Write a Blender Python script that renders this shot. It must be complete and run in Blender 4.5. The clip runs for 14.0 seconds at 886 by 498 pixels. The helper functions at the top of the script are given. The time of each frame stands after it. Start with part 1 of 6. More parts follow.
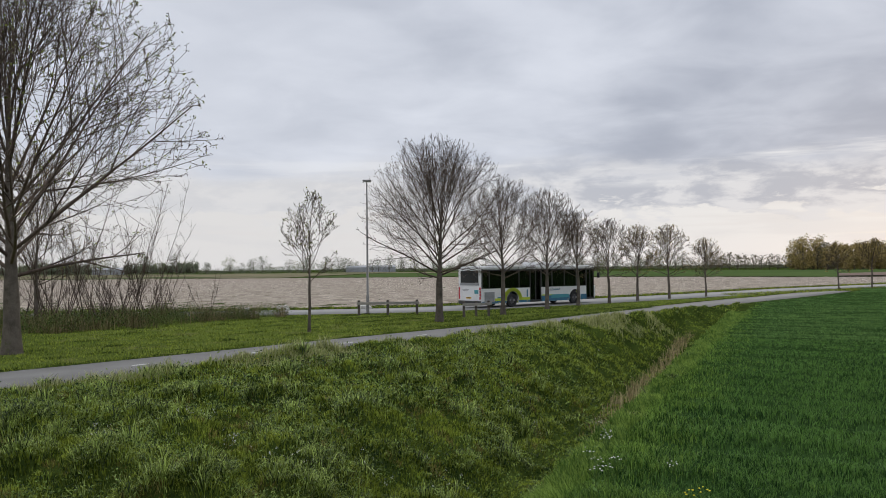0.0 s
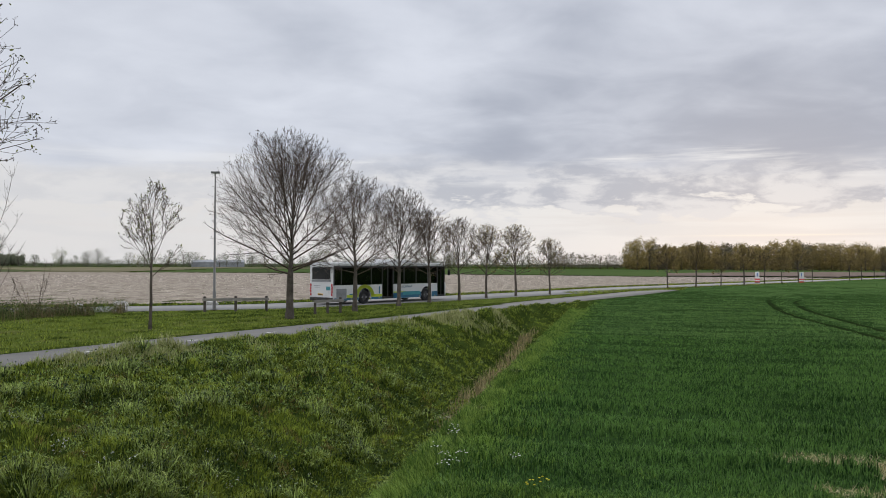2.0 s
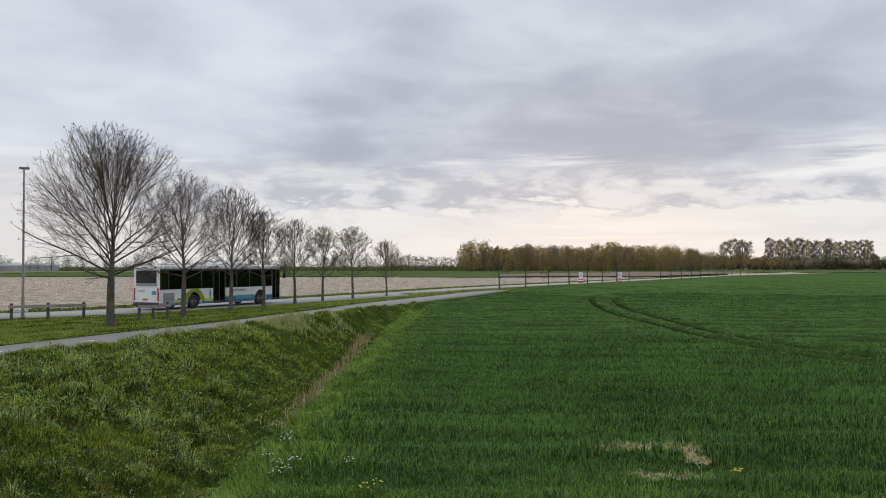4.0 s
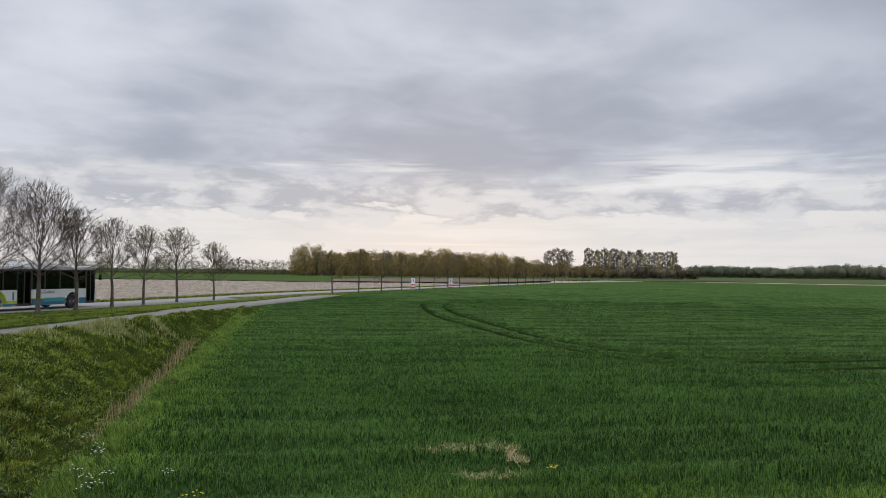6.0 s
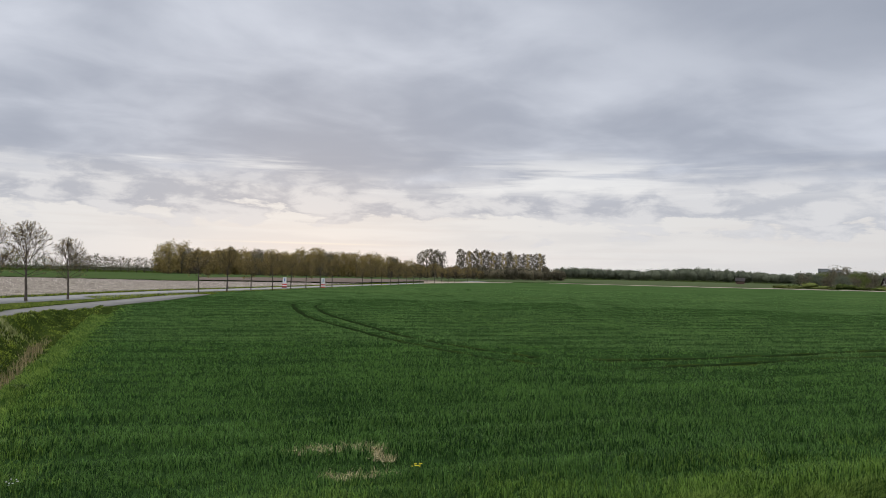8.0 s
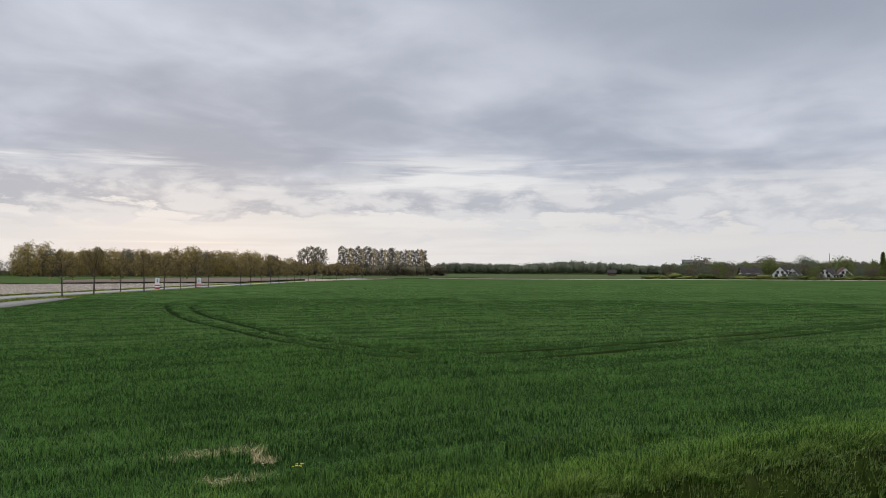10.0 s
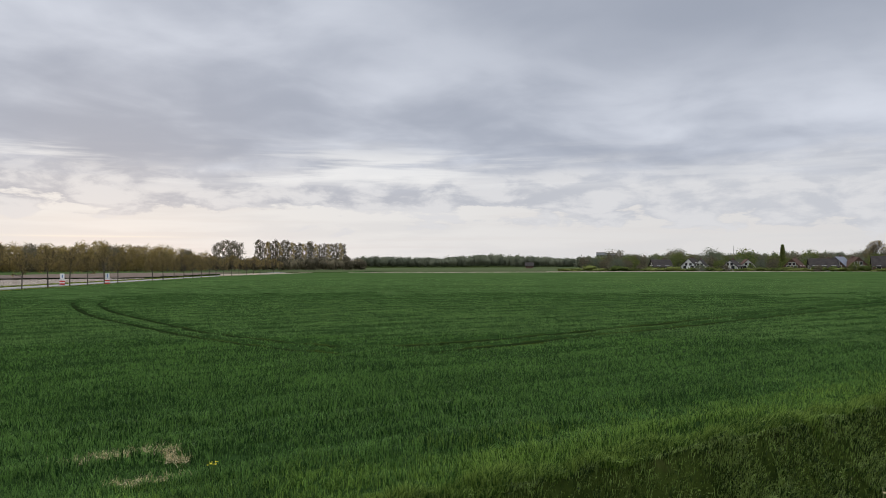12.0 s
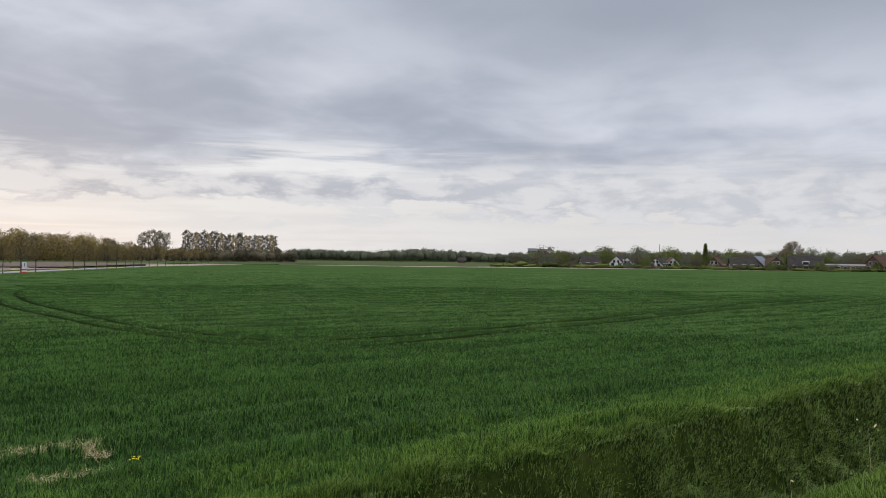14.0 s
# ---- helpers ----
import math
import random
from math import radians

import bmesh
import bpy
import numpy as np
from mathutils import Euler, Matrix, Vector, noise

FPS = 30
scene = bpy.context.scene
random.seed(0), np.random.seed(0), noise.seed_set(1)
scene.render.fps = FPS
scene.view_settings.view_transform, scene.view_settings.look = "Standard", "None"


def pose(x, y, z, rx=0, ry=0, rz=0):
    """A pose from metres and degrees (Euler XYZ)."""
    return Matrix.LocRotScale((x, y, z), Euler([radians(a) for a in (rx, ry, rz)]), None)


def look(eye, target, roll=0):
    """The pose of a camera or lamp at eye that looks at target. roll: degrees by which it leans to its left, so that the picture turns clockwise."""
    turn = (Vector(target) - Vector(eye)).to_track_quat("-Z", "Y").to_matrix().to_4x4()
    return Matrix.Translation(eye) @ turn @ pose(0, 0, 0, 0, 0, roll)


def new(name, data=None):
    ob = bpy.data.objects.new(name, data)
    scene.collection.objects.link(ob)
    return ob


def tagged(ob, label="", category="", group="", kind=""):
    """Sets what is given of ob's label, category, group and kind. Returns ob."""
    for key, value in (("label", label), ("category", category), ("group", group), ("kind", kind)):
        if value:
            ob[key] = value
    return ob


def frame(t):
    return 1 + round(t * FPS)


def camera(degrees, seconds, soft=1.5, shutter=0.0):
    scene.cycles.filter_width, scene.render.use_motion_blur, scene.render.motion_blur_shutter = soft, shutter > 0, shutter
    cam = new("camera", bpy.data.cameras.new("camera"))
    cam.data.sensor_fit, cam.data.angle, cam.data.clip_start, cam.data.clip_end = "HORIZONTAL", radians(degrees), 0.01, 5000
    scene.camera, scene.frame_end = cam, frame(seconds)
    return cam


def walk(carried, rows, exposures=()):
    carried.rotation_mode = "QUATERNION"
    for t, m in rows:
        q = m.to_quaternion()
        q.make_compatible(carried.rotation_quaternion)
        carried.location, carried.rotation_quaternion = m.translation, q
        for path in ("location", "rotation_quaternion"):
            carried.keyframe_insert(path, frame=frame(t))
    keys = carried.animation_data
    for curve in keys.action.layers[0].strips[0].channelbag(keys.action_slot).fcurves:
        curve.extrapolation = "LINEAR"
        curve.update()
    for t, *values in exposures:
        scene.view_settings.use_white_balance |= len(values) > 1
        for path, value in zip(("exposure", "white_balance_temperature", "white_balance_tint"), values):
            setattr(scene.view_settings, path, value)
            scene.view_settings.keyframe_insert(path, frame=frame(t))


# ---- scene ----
cam = camera(59.36, 14.0, soft=0.75)
# seconds, eye x y z, turn about x y z
PATH = [
    (0.0, -0.024, 0.174, 2.909, 91.38, 0.60, 2.90),
    (0.5, -0.019, 0.198, 2.905, 91.28, 0.41, 0.45),
    (1.0, -0.016, 0.194, 2.908, 91.19, 0.20, -2.83),
    (1.5, -0.026, 0.107, 2.929, 91.12, -0.06, -5.49),
    (2.0, -0.023, 0.128, 2.924, 91.09, -0.15, -7.93),
    (2.5, -0.014, 0.133, 2.917, 91.12, -0.14, -10.57),
    (3.0, -0.009, 0.125, 2.925, 91.16, -0.03, -13.36),
    (3.5, 0.006, 0.127, 2.933, 91.18, 0.02, -16.42),
    (4.0, 0.026, 0.134, 2.931, 91.24, 0.14, -19.87),
    (6.5, 0.036, 0.043, 2.939, 91.79, -1.14, -34.43),
    (7.0, 0.012, -0.013, 2.958, 91.89, -1.49, -36.51),
    (7.5, 0.003, -0.054, 2.967, 91.91, -1.46, -38.75),
    (8.0, 0.002, -0.082, 2.970, 91.82, -1.26, -41.38),
    (10.5, 0.015, -0.129, 2.967, 91.61, 0.02, -51.43),
    (11.0, 0.024, -0.128, 2.962, 91.53, 0.12, -52.58),
    (11.5, 0.022, -0.133, 2.960, 91.40, 0.16, -54.04),
    (12.0, 0.023, -0.142, 2.959, 91.18, 0.15, -55.95),
    (12.5, 0.003, -0.162, 2.961, 90.99, 0.17, -57.68),
    (13.0, -0.001, -0.168, 2.959, 90.83, -0.05, -58.74),
    (13.5, -0.008, -0.175, 2.964, 90.76, -0.38, -59.79),
    (14.0, -0.013, -0.180, 2.960, 90.77, -0.70, -60.90),
]
EXPOSURES = [(0.0, -0.03), (3.0, 0.01), (4.0, 0.03), (6.5, -0.08), (8.0, -0.07), (10.5, -0.08), (12.0, -0.05), (14.0, -0.04)]
walk(cam, [(r[0], pose(*r[1:])) for r in PATH], EXPOSURES)

# ---- sky and sun: late light behind a broken deck of cloud ----
SUN_AZ, SUN_EL = 31.5, 5.0


def sky():
    w = bpy.data.worlds.new("overcast_sky")
    scene.world = w
    w.use_nodes = True
    nt = w.node_tree
    nt.nodes.clear()
    N, L = nt.nodes.new, nt.links.new

    def val(op, a, b=None, c=None):
        n = N("ShaderNodeMath")
        n.operation = op
        for i, s in enumerate((a, b, c)):
            if s is None:
                continue
            if isinstance(s, (int, float)):
                n.inputs[i].default_value = s
            else:
                L(s, n.inputs[i])
        return n.outputs[0]

    def smooth(x, lo, hi):
        n = N("ShaderNodeMapRange")
        n.interpolation_type = "SMOOTHSTEP"
        L(x, n.inputs[0])
        n.inputs[1].default_value, n.inputs[2].default_value = lo, hi
        return n.outputs[0]

    def mix(f, a, b):
        n = N("ShaderNodeMix")
        n.data_type = "RGBA"
        if isinstance(f, (int, float)):
            n.inputs[0].default_value = f
        else:
            L(f, n.inputs[0])
        for i, s in ((6, a), (7, b)):
            if isinstance(s, tuple):
                n.inputs[i].default_value = (*s, 1)
            else:
                L(s, n.inputs[i])
        return n.outputs[2]

    def fbm(vec, scale, detail, rough=0.55, dist=0.0):
        n = N("ShaderNodeTexNoise")
        L(vec, n.inputs["Vector"])
        n.inputs["Scale"].default_value, n.inputs["Detail"].default_value = scale, detail
        n.inputs["Roughness"].default_value, n.inputs["Distortion"].default_value = rough, dist
        return n.outputs[0]

    def vec3(x, y, z):
        n = N("ShaderNodeCombineXYZ")
        for i, s in enumerate((x, y, z)):
            if isinstance(s, (int, float)):
                n.inputs[i].default_value = s
            else:
                L(s, n.inputs[i])
        return n.outputs[0]

    co = N("ShaderNodeTexCoord")
    sep = N("ShaderNodeSeparateXYZ")
    L(co.outputs["Generated"], sep.inputs[0])
    dx, dy, dz = sep.outputs
    up = val("MAXIMUM", dz, 0.0)
    az = val("ARCTAN2", dx, dy)
    # a flat deck seen in perspective, for the high cloud
    inv = val("DIVIDE", 1.0, val("ADD", up, 0.14))
    deck = vec3(val("MULTIPLY", dx, inv), val("MULTIPLY", dy, inv), 0.0)
    big = fbm(deck, 0.55, 5, 0.52, 0.3)
    mid = fbm(deck, 2.3, 6, 0.5, 0.35)
    m = val("ADD", val("MULTIPLY", big, 0.68), val("MULTIPLY", mid, 0.32))
    cloud = mix(smooth(m, 0.36, 0.64), (0.385, 0.42, 0.505), (0.69, 0.725, 0.81))
    # lighter, thinner cloud on the side away from the sun
    left = smooth(val("MULTIPLY", az, -1.0), -0.25, 0.5)
    cloud = mix(val("MULTIPLY", left, 0.6), cloud, (0.74, 0.77, 0.845))
    # heavier cloud on the far side of the sun
    right = val("MULTIPLY", smooth(az, 0.6, 1.3), smooth(up, 0.14, 0.32))
    cloud = mix(val("MULTIPLY", right, 0.9), cloud, (0.34, 0.375, 0.455))
    # low cumulus banks above the horizon
    low = vec3(val("MULTIPLY", az, 1.0), val("MULTIPLY", up, 2.6), 0.0)
    puff = fbm(low, 15, 7, 0.58, 0.25)
    wide = fbm(vec3(az, val("MULTIPLY", up, 7.0), 3.0), 5.0, 4, 0.5)
    towards = val("COSINE", val("SUBTRACT", az, radians(SUN_AZ)))
    glow = smooth(towards, 0.72, 1.0)
    gap = mix(glow, (0.725, 0.715, 0.718), (0.785, 0.778, 0.778))
    gap = mix(val("MULTIPLY", smooth(wide, 0.45, 0.62), 0.45), gap, (0.66, 0.66, 0.68))
    shade = mix(glow, (0.56, 0.58, 0.635), (0.45, 0.475, 0.545))
    # a row of cumulus over a clear slot, bright gaps over the row, then the deck
    toward = smooth(az, -0.25, 0.2)
    heap = val("ADD", val("MULTIPLY", val("SUBTRACT", puff, 0.5), 0.11), val("MULTIPLY", val("SUBTRACT", wide, 0.5), 0.07))
    heap = val("ADD", heap, val("MULTIPLY", smooth(az, 0.9, 1.3), 0.018))
    row = mix(smooth(puff, 0.40, 0.60), shade, (0.70, 0.705, 0.735))
    slot = mix(val("MULTIPLY", smooth(fbm(vec3(az, val("MULTIPLY", up, 20.0), 11.0), 4.0, 4, 0.5), 0.48, 0.66), 0.5), gap, (0.72, 0.70, 0.70))
    s = mix(val("MULTIPLY", smooth(val("ADD", up, heap), 0.060, 0.071), val("ADD", 0.45, val("MULTIPLY", toward, 0.5))), slot, row)
    streak = fbm(vec3(az, val("MULTIPLY", up, 14.0), 7.0), 3.2, 5, 0.55, 0.2)
    bright = val("MULTIPLY", smooth(streak, 0.47, 0.64), val("MULTIPLY", smooth(up, 0.092, 0.112), val("SUBTRACT", 1.0, smooth(up, 0.125, 0.165))))
    high = smooth(val("ADD", up, val("MULTIPLY", val("SUBTRACT", wide, 0.5), 0.09)), 0.095, 0.145)
    s = mix(high, s, cloud)
    s = mix(val("MULTIPLY", bright, val("ADD", 0.25, val("MULTIPLY", glow, 0.6))), s, (0.88, 0.88, 0.885))
    # the sun's place behind the thin cloud
    ring = val("POWER", val("MAXIMUM", val("MULTIPLY", towards, val("SUBTRACT", 1.0, val("MULTIPLY", val("ABSOLUTE", val("SUBTRACT", up, 0.035)), 4.0))), 0.0), 220.0)
    s = mix(val("MULTIPLY", ring, 0.45), s, (1.0, 0.93, 0.80))
    # an overcast sky is brightest overhead
    s_top = mix(smooth(up, 0.36, 0.95), s, (1.55, 1.6, 1.72))
    air = N("ShaderNodeTexSky")
    air.sky_type, air.sun_disc = "NISHITA", False
    air.sun_elevation, air.sun_rotation = radians(SUN_EL), radians(SUN_AZ)
    dim = N("ShaderNodeMix")
    dim.data_type, dim.blend_type = "RGBA", "MULTIPLY"
    dim.inputs[0].default_value = 1.0
    L(air.outputs[0], dim.inputs[6])
    dim.inputs[7].default_value = (0.1, 0.1, 0.1, 1)
    out = mix(0.975, dim.outputs[2], s_top)
    bg, end = N("ShaderNodeBackground"), N("ShaderNodeOutputWorld")
    L(out, bg.inputs[0])
    bg.inputs[1].default_value = 1.045
    L(bg.outputs[0], end.inputs[0])


sky()
lamp = bpy.data.lights.new("sun", "SUN")
lamp.energy, lamp.angle, lamp.color = 0.7, radians(14), (1.0, 0.86, 0.68)
sun = new("sun", lamp)
a, e = radians(SUN_AZ), radians(SUN_EL + 3)
sun.matrix_world = look((60 * math.sin(a), 60 * math.cos(a), 60 * math.tan(e)), (0, 0, 0))

# ---- materials ----
MATS = {}


def material(name, dark, light, scale=4.0, rough=0.85, bump=0.3, fine=40.0, spots=None, metal=0.0, vary=0.0, island=0.0, coat=0.0, through_light=None, relief=0.02, gloss=0.5):
    """A surface between two colours: broad patches, fine grain, relief, and where asked a change from piece to piece."""
    if name in MATS:
        return MATS[name]
    m = MATS[name] = bpy.data.materials.new(name)
    m.use_nodes = True
    nt = m.node_tree
    N, L = nt.nodes.new, nt.links.new
    b = nt.nodes["Principled BSDF"]
    co = N("ShaderNodeTexCoord")
    geo = N("ShaderNodeNewGeometry")
    pos = geo.outputs["Position"] if vary == 0 and island == 0 else co.outputs["Object"]

    def fbm(sc, det, rg=0.6):
        n = N("ShaderNodeTexNoise")
        L(pos, n.inputs["Vector"])
        n.inputs["Scale"].default_value, n.inputs["Detail"].default_value, n.inputs["Roughness"].default_value = sc, det, rg
        return n.outputs[0]

    def math_(op, x, y):
        n = N("ShaderNodeMath")
        n.operation = op
        for i, s in enumerate((x, y)):
            if isinstance(s, (int, float)):
                n.inputs[i].default_value = s
            else:
                L(s, n.inputs[i])
        return n.outputs[0]

    broad, grain = fbm(scale, 5), fbm(fine, 4)
    f = math_("ADD", math_("MULTIPLY", broad, 0.65), math_("MULTIPLY", grain, 0.35))
    if vary:
        oi = N("ShaderNodeObjectInfo")
        f = math_("ADD", f, math_("MULTIPLY", math_("SUBTRACT", oi.outputs["Random"], 0.5), vary))
    if island:
        f = math_("ADD", f, math_("MULTIPLY", math_("SUBTRACT", geo.outputs["Random Per Island"], 0.5), island))
    ramp = N("ShaderNodeValToRGB")
    L(f, ramp.inputs[0])
    ramp.color_ramp.elements[0].position, ramp.color_ramp.elements[1].position = 0.33, 0.67
    ramp.color_ramp.elements[0].color, ramp.color_ramp.elements[1].color = (*dark, 1), (*light, 1)
    colour = ramp.outputs[0]
    if spots:
        sc, lo, hi, tint = spots
        r2 = N("ShaderNodeMapRange")
        L(fbm(sc, 6, 0.65), r2.inputs[0])
        r2.inputs[1].default_value, r2.inputs[2].default_value = lo, hi
        mx = N("ShaderNodeMix")
        mx.data_type = "RGBA"
        L(r2.outputs[0], mx.inputs[0])
        L(colour, mx.inputs[6])
        mx.inputs[7].default_value = (*tint, 1)
        colour = mx.outputs[2]
    L(colour, b.inputs["Base Color"])
    rr = N("ShaderNodeMapRange")
    L(grain, rr.inputs[0])
    rr.inputs[3].default_value, rr.inputs[4].default_value = max(0.02, rough - 0.08), min(1, rough + 0.08)
    L(rr.outputs[0], b.inputs["Roughness"])
    b.inputs["Metallic"].default_value = metal
    b.inputs["Specular IOR Level"].default_value = gloss
    b.inputs["Coat Weight"].default_value = coat
    if bump:
        bp = N("ShaderNodeBump")
        bp.inputs["Strength"].default_value, bp.inputs["Distance"].default_value = bump, relief
        L(f, bp.inputs["Height"])
        L(bp.outputs[0], b.inputs["Normal"])
    if through_light:
        tr, ad = N("ShaderNodeBsdfTranslucent"), N("ShaderNodeMixShader")
        L(colour, tr.inputs[0])
        ad.inputs[0].default_value = through_light
        L(b.outputs[0], ad.inputs[1])
        L(tr.outputs[0], ad.inputs[2])
        L(ad.outputs[0], nt.nodes["Material Output"].inputs[0])
    return m


def glass(name, tint, rough=0.03, alpha=0.25):
    if name in MATS:
        return MATS[name]
    m = MATS[name] = bpy.data.materials.new(name)
    m.use_nodes = True
    nt = m.node_tree
    N, L = nt.nodes.new, nt.links.new
    nt.nodes.remove(nt.nodes["Principled BSDF"])
    gl, tr, mx, fr = N("ShaderNodeBsdfGlossy"), N("ShaderNodeBsdfTransparent"), N("ShaderNodeMixShader"), N("ShaderNodeFresnel")
    gl.inputs["Roughness"].default_value = rough
    fr.inputs[0].default_value = 1.5
    tr.inputs[0].default_value = (*tint, 1)
    L(fr.outputs[0], mx.inputs[0])
    L(tr.outputs[0], mx.inputs[1])
    L(gl.outputs[0], mx.inputs[2])
    L(mx.outputs[0], nt.nodes["Material Output"].inputs[0])
    return m


GRASS = dict(rough=0.9, bump=0.5, relief=0.05, gloss=0.0)
m_ground = material("rough_grass_ground", (0.012, 0.022, 0.005), (0.055, 0.080, 0.016), 0.9, fine=9, spots=(0.6, 0.62, 0.8, (0.065, 0.065, 0.026)), **GRASS)
m_verge = material("mown_grass", (0.050, 0.078, 0.014), (0.120, 0.148, 0.034), 0.6, fine=11, spots=(0.5, 0.56, 0.75, (0.16, 0.145, 0.065)), **GRASS)
m_bank_blade = material("bank_grass_blades", (0.026, 0.046, 0.007), (0.34, 0.41, 0.062), 0.9, fine=3.0, rough=0.6, bump=0, island=0.40, through_light=0.22, gloss=0.06)
m_wheat_base = material("wheat_canopy", (0.038, 0.074, 0.022), (0.070, 0.122, 0.039), 0.12, fine=1.6, spots=(0.05, 0.52, 0.72, (0.072, 0.116, 0.036)), **GRASS)
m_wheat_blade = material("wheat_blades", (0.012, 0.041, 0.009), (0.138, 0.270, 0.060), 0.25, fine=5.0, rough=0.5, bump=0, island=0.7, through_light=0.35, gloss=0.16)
m_wheat_thin = material("margin_wheat_blades", (0.034, 0.080, 0.012), (0.23, 0.37, 0.070), 0.35, fine=5.0, rough=0.5, bump=0, island=0.7, through_light=0.35, gloss=0.12)
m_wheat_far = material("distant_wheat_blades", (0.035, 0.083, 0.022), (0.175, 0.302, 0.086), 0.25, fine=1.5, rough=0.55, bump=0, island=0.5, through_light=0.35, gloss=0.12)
# darkened canopy green: the shade between wheat plants is in this colour
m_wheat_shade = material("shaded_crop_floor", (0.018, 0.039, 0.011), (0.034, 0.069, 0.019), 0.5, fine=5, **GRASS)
m_straw = material("dry_straw", (0.32, 0.26, 0.13), (0.66, 0.58, 0.36), 0.8, fine=4, rough=0.8, bump=0, island=0.7, through_light=0.2, gloss=0.0)
m_asphalt = material("grey_asphalt", (0.128, 0.124, 0.117), (0.190, 0.184, 0.173), 0.5, fine=90, rough=0.9, bump=0.4, relief=0.006, spots=(0.9, 0.6, 0.8, (0.105, 0.104, 0.102)))
m_road = material("pale_road_asphalt", (0.175, 0.173, 0.168), (0.25, 0.246, 0.238), 0.25, fine=60, rough=0.9, bump=0.3, relief=0.006)
m_paint = material("worn_white_paint", (0.55, 0.55, 0.53), (0.8, 0.8, 0.78), 6, fine=60, rough=0.7, spots=(9, 0.6, 0.7, (0.28, 0.28, 0.28)), bump=0.1)
m_soil = material("ploughed_soil", (0.135, 0.113, 0.090), (0.42, 0.368, 0.305), 0.5, fine=3.0, rough=0.95, bump=1.0, relief=0.3, spots=(0.02, 0.48, 0.68, (0.27, 0.225, 0.195)), gloss=0.0)
m_soil2 = material("dark_soil", (0.12, 0.09, 0.075), (0.22, 0.18, 0.15), 0.3, fine=2, rough=0.95, bump=0.8, relief=0.1, gloss=0.0)
m_field2 = material("far_green_crop", (0.052, 0.082, 0.028), (0.082, 0.118, 0.042), 0.03, fine=0.3, **GRASS)
m_sand = material("pale_bare_strip", (0.30, 0.25, 0.19), (0.42, 0.36, 0.29), 0.05, fine=0.8, rough=0.95, bump=0.4, gloss=0.0)
m_bark = material("grey_brown_bark", (0.056, 0.048, 0.041), (0.165, 0.142, 0.120), 3, fine=26, rough=0.95, bump=0.8, relief=0.02, spots=(2.2, 0.58, 0.72, (0.08, 0.088, 0.045)), gloss=0.08)
m_twig = material("dark_twig", (0.050, 0.038, 0.031), (0.135, 0.105, 0.085), 1.5, fine=12, rough=0.9, bump=0, island=0.3, gloss=0.08)
m_bud = material("green_buds", (0.07, 0.085, 0.02), (0.22, 0.24, 0.06), 0.6, fine=3, rough=0.6, bump=0, island=0.6, through_light=0.35, gloss=0.08)
m_leaf_brown = material("bronze_young_leaves", (0.17, 0.136, 0.054), (0.44, 0.345, 0.14), 0.3, fine=2, rough=0.6, bump=0, island=0.6, through_light=0.5, gloss=0.0)
m_leaf_green = material("spring_leaves", (0.070, 0.095, 0.028), (0.22, 0.25, 0.075), 0.1, fine=1, rough=0.65, bump=0, island=0.6, through_light=0.4, gloss=0.0)
# far leaf tone lightened: distance haze is put into this colour
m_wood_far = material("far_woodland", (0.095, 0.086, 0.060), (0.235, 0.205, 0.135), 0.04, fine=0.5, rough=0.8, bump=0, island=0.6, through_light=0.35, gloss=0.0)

# ---- mesh helpers ----


def raw(name, verts, faces, mat, smooth=False):
    """A mesh from numpy arrays of vertices and of equal-sized faces, or a list of such face arrays."""
    me = bpy.data.meshes.new(name)
    verts = np.asarray(verts, np.float32).reshape(-1, 3)
    groups = [np.asarray(f, np.int32) for f in (faces if isinstance(faces, list) else [faces])]
    groups = [f for f in groups if len(f)]
    me.vertices.add(len(verts))
    me.vertices.foreach_set("co", verts.ravel())
    loops = np.concatenate([f.ravel() for f in groups])
    sizes = np.concatenate([np.full(len(f), f.shape[1], np.int32) for f in groups])
    me.loops.add(len(loops))
    me.loops.foreach_set("vertex_index", loops)
    me.polygons.add(len(sizes))
    me.polygons.foreach_set("loop_start", np.concatenate([[0], np.cumsum(sizes)[:-1]]).astype(np.int32))
    me.update(calc_edges=True)
    me.validate()
    if smooth:
        me.polygons.foreach_set("use_smooth", np.ones(len(me.polygons), bool))
    me.materials.append(mat)
    return me


def thing(name, label, category, at=(0, 0, 0), turn=0.0, group="", kind=""):
    """An Empty at a thing's base."""
    ob = new(name)
    ob.empty_display_size = 0.1
    ob.matrix_basis = pose(*at, 0, 0, turn)
    return tagged(ob, label, category, group, kind)


def part(name, data, mat=None, parent=None, label="", at=None):
    """Links a mesh or bmesh as one object under a thing or part."""
    if isinstance(data, bmesh.types.BMesh):
        me = bpy.data.meshes.new(name)
        bmesh.ops.recalc_face_normals(data, faces=data.faces)
        data.to_mesh(me)
        data.free()
        me.materials.append(mat)
        data = me
    ob = new(name, data)
    if parent:
        ob.parent = parent
    if at is not None:
        ob.matrix_basis = at
    return tagged(ob, label)


def box(w, d, h, at=(0, 0, 0), bevel=0.0, bm=None, m=None):
    """A bevelled block of that width, depth and height, standing on at."""
    own = bmesh.new()
    bmesh.ops.create_cube(own, size=1, matrix=Matrix.Translation((at[0], at[1], at[2] + h / 2)) @ Matrix.Diagonal((w, d, h, 1)))
    if bevel:
        bmesh.ops.bevel(own, geom=own.edges[:], offset=bevel, segments=2, affect="EDGES", profile=0.6)
    if m is not None:
        own.transform(m)
    if bm is None:
        return own
    tmp = bpy.data.meshes.new("tmp")
    own.to_mesh(tmp)
    own.free()
    bm.from_mesh(tmp)
    bpy.data.meshes.remove(tmp)
    return bm


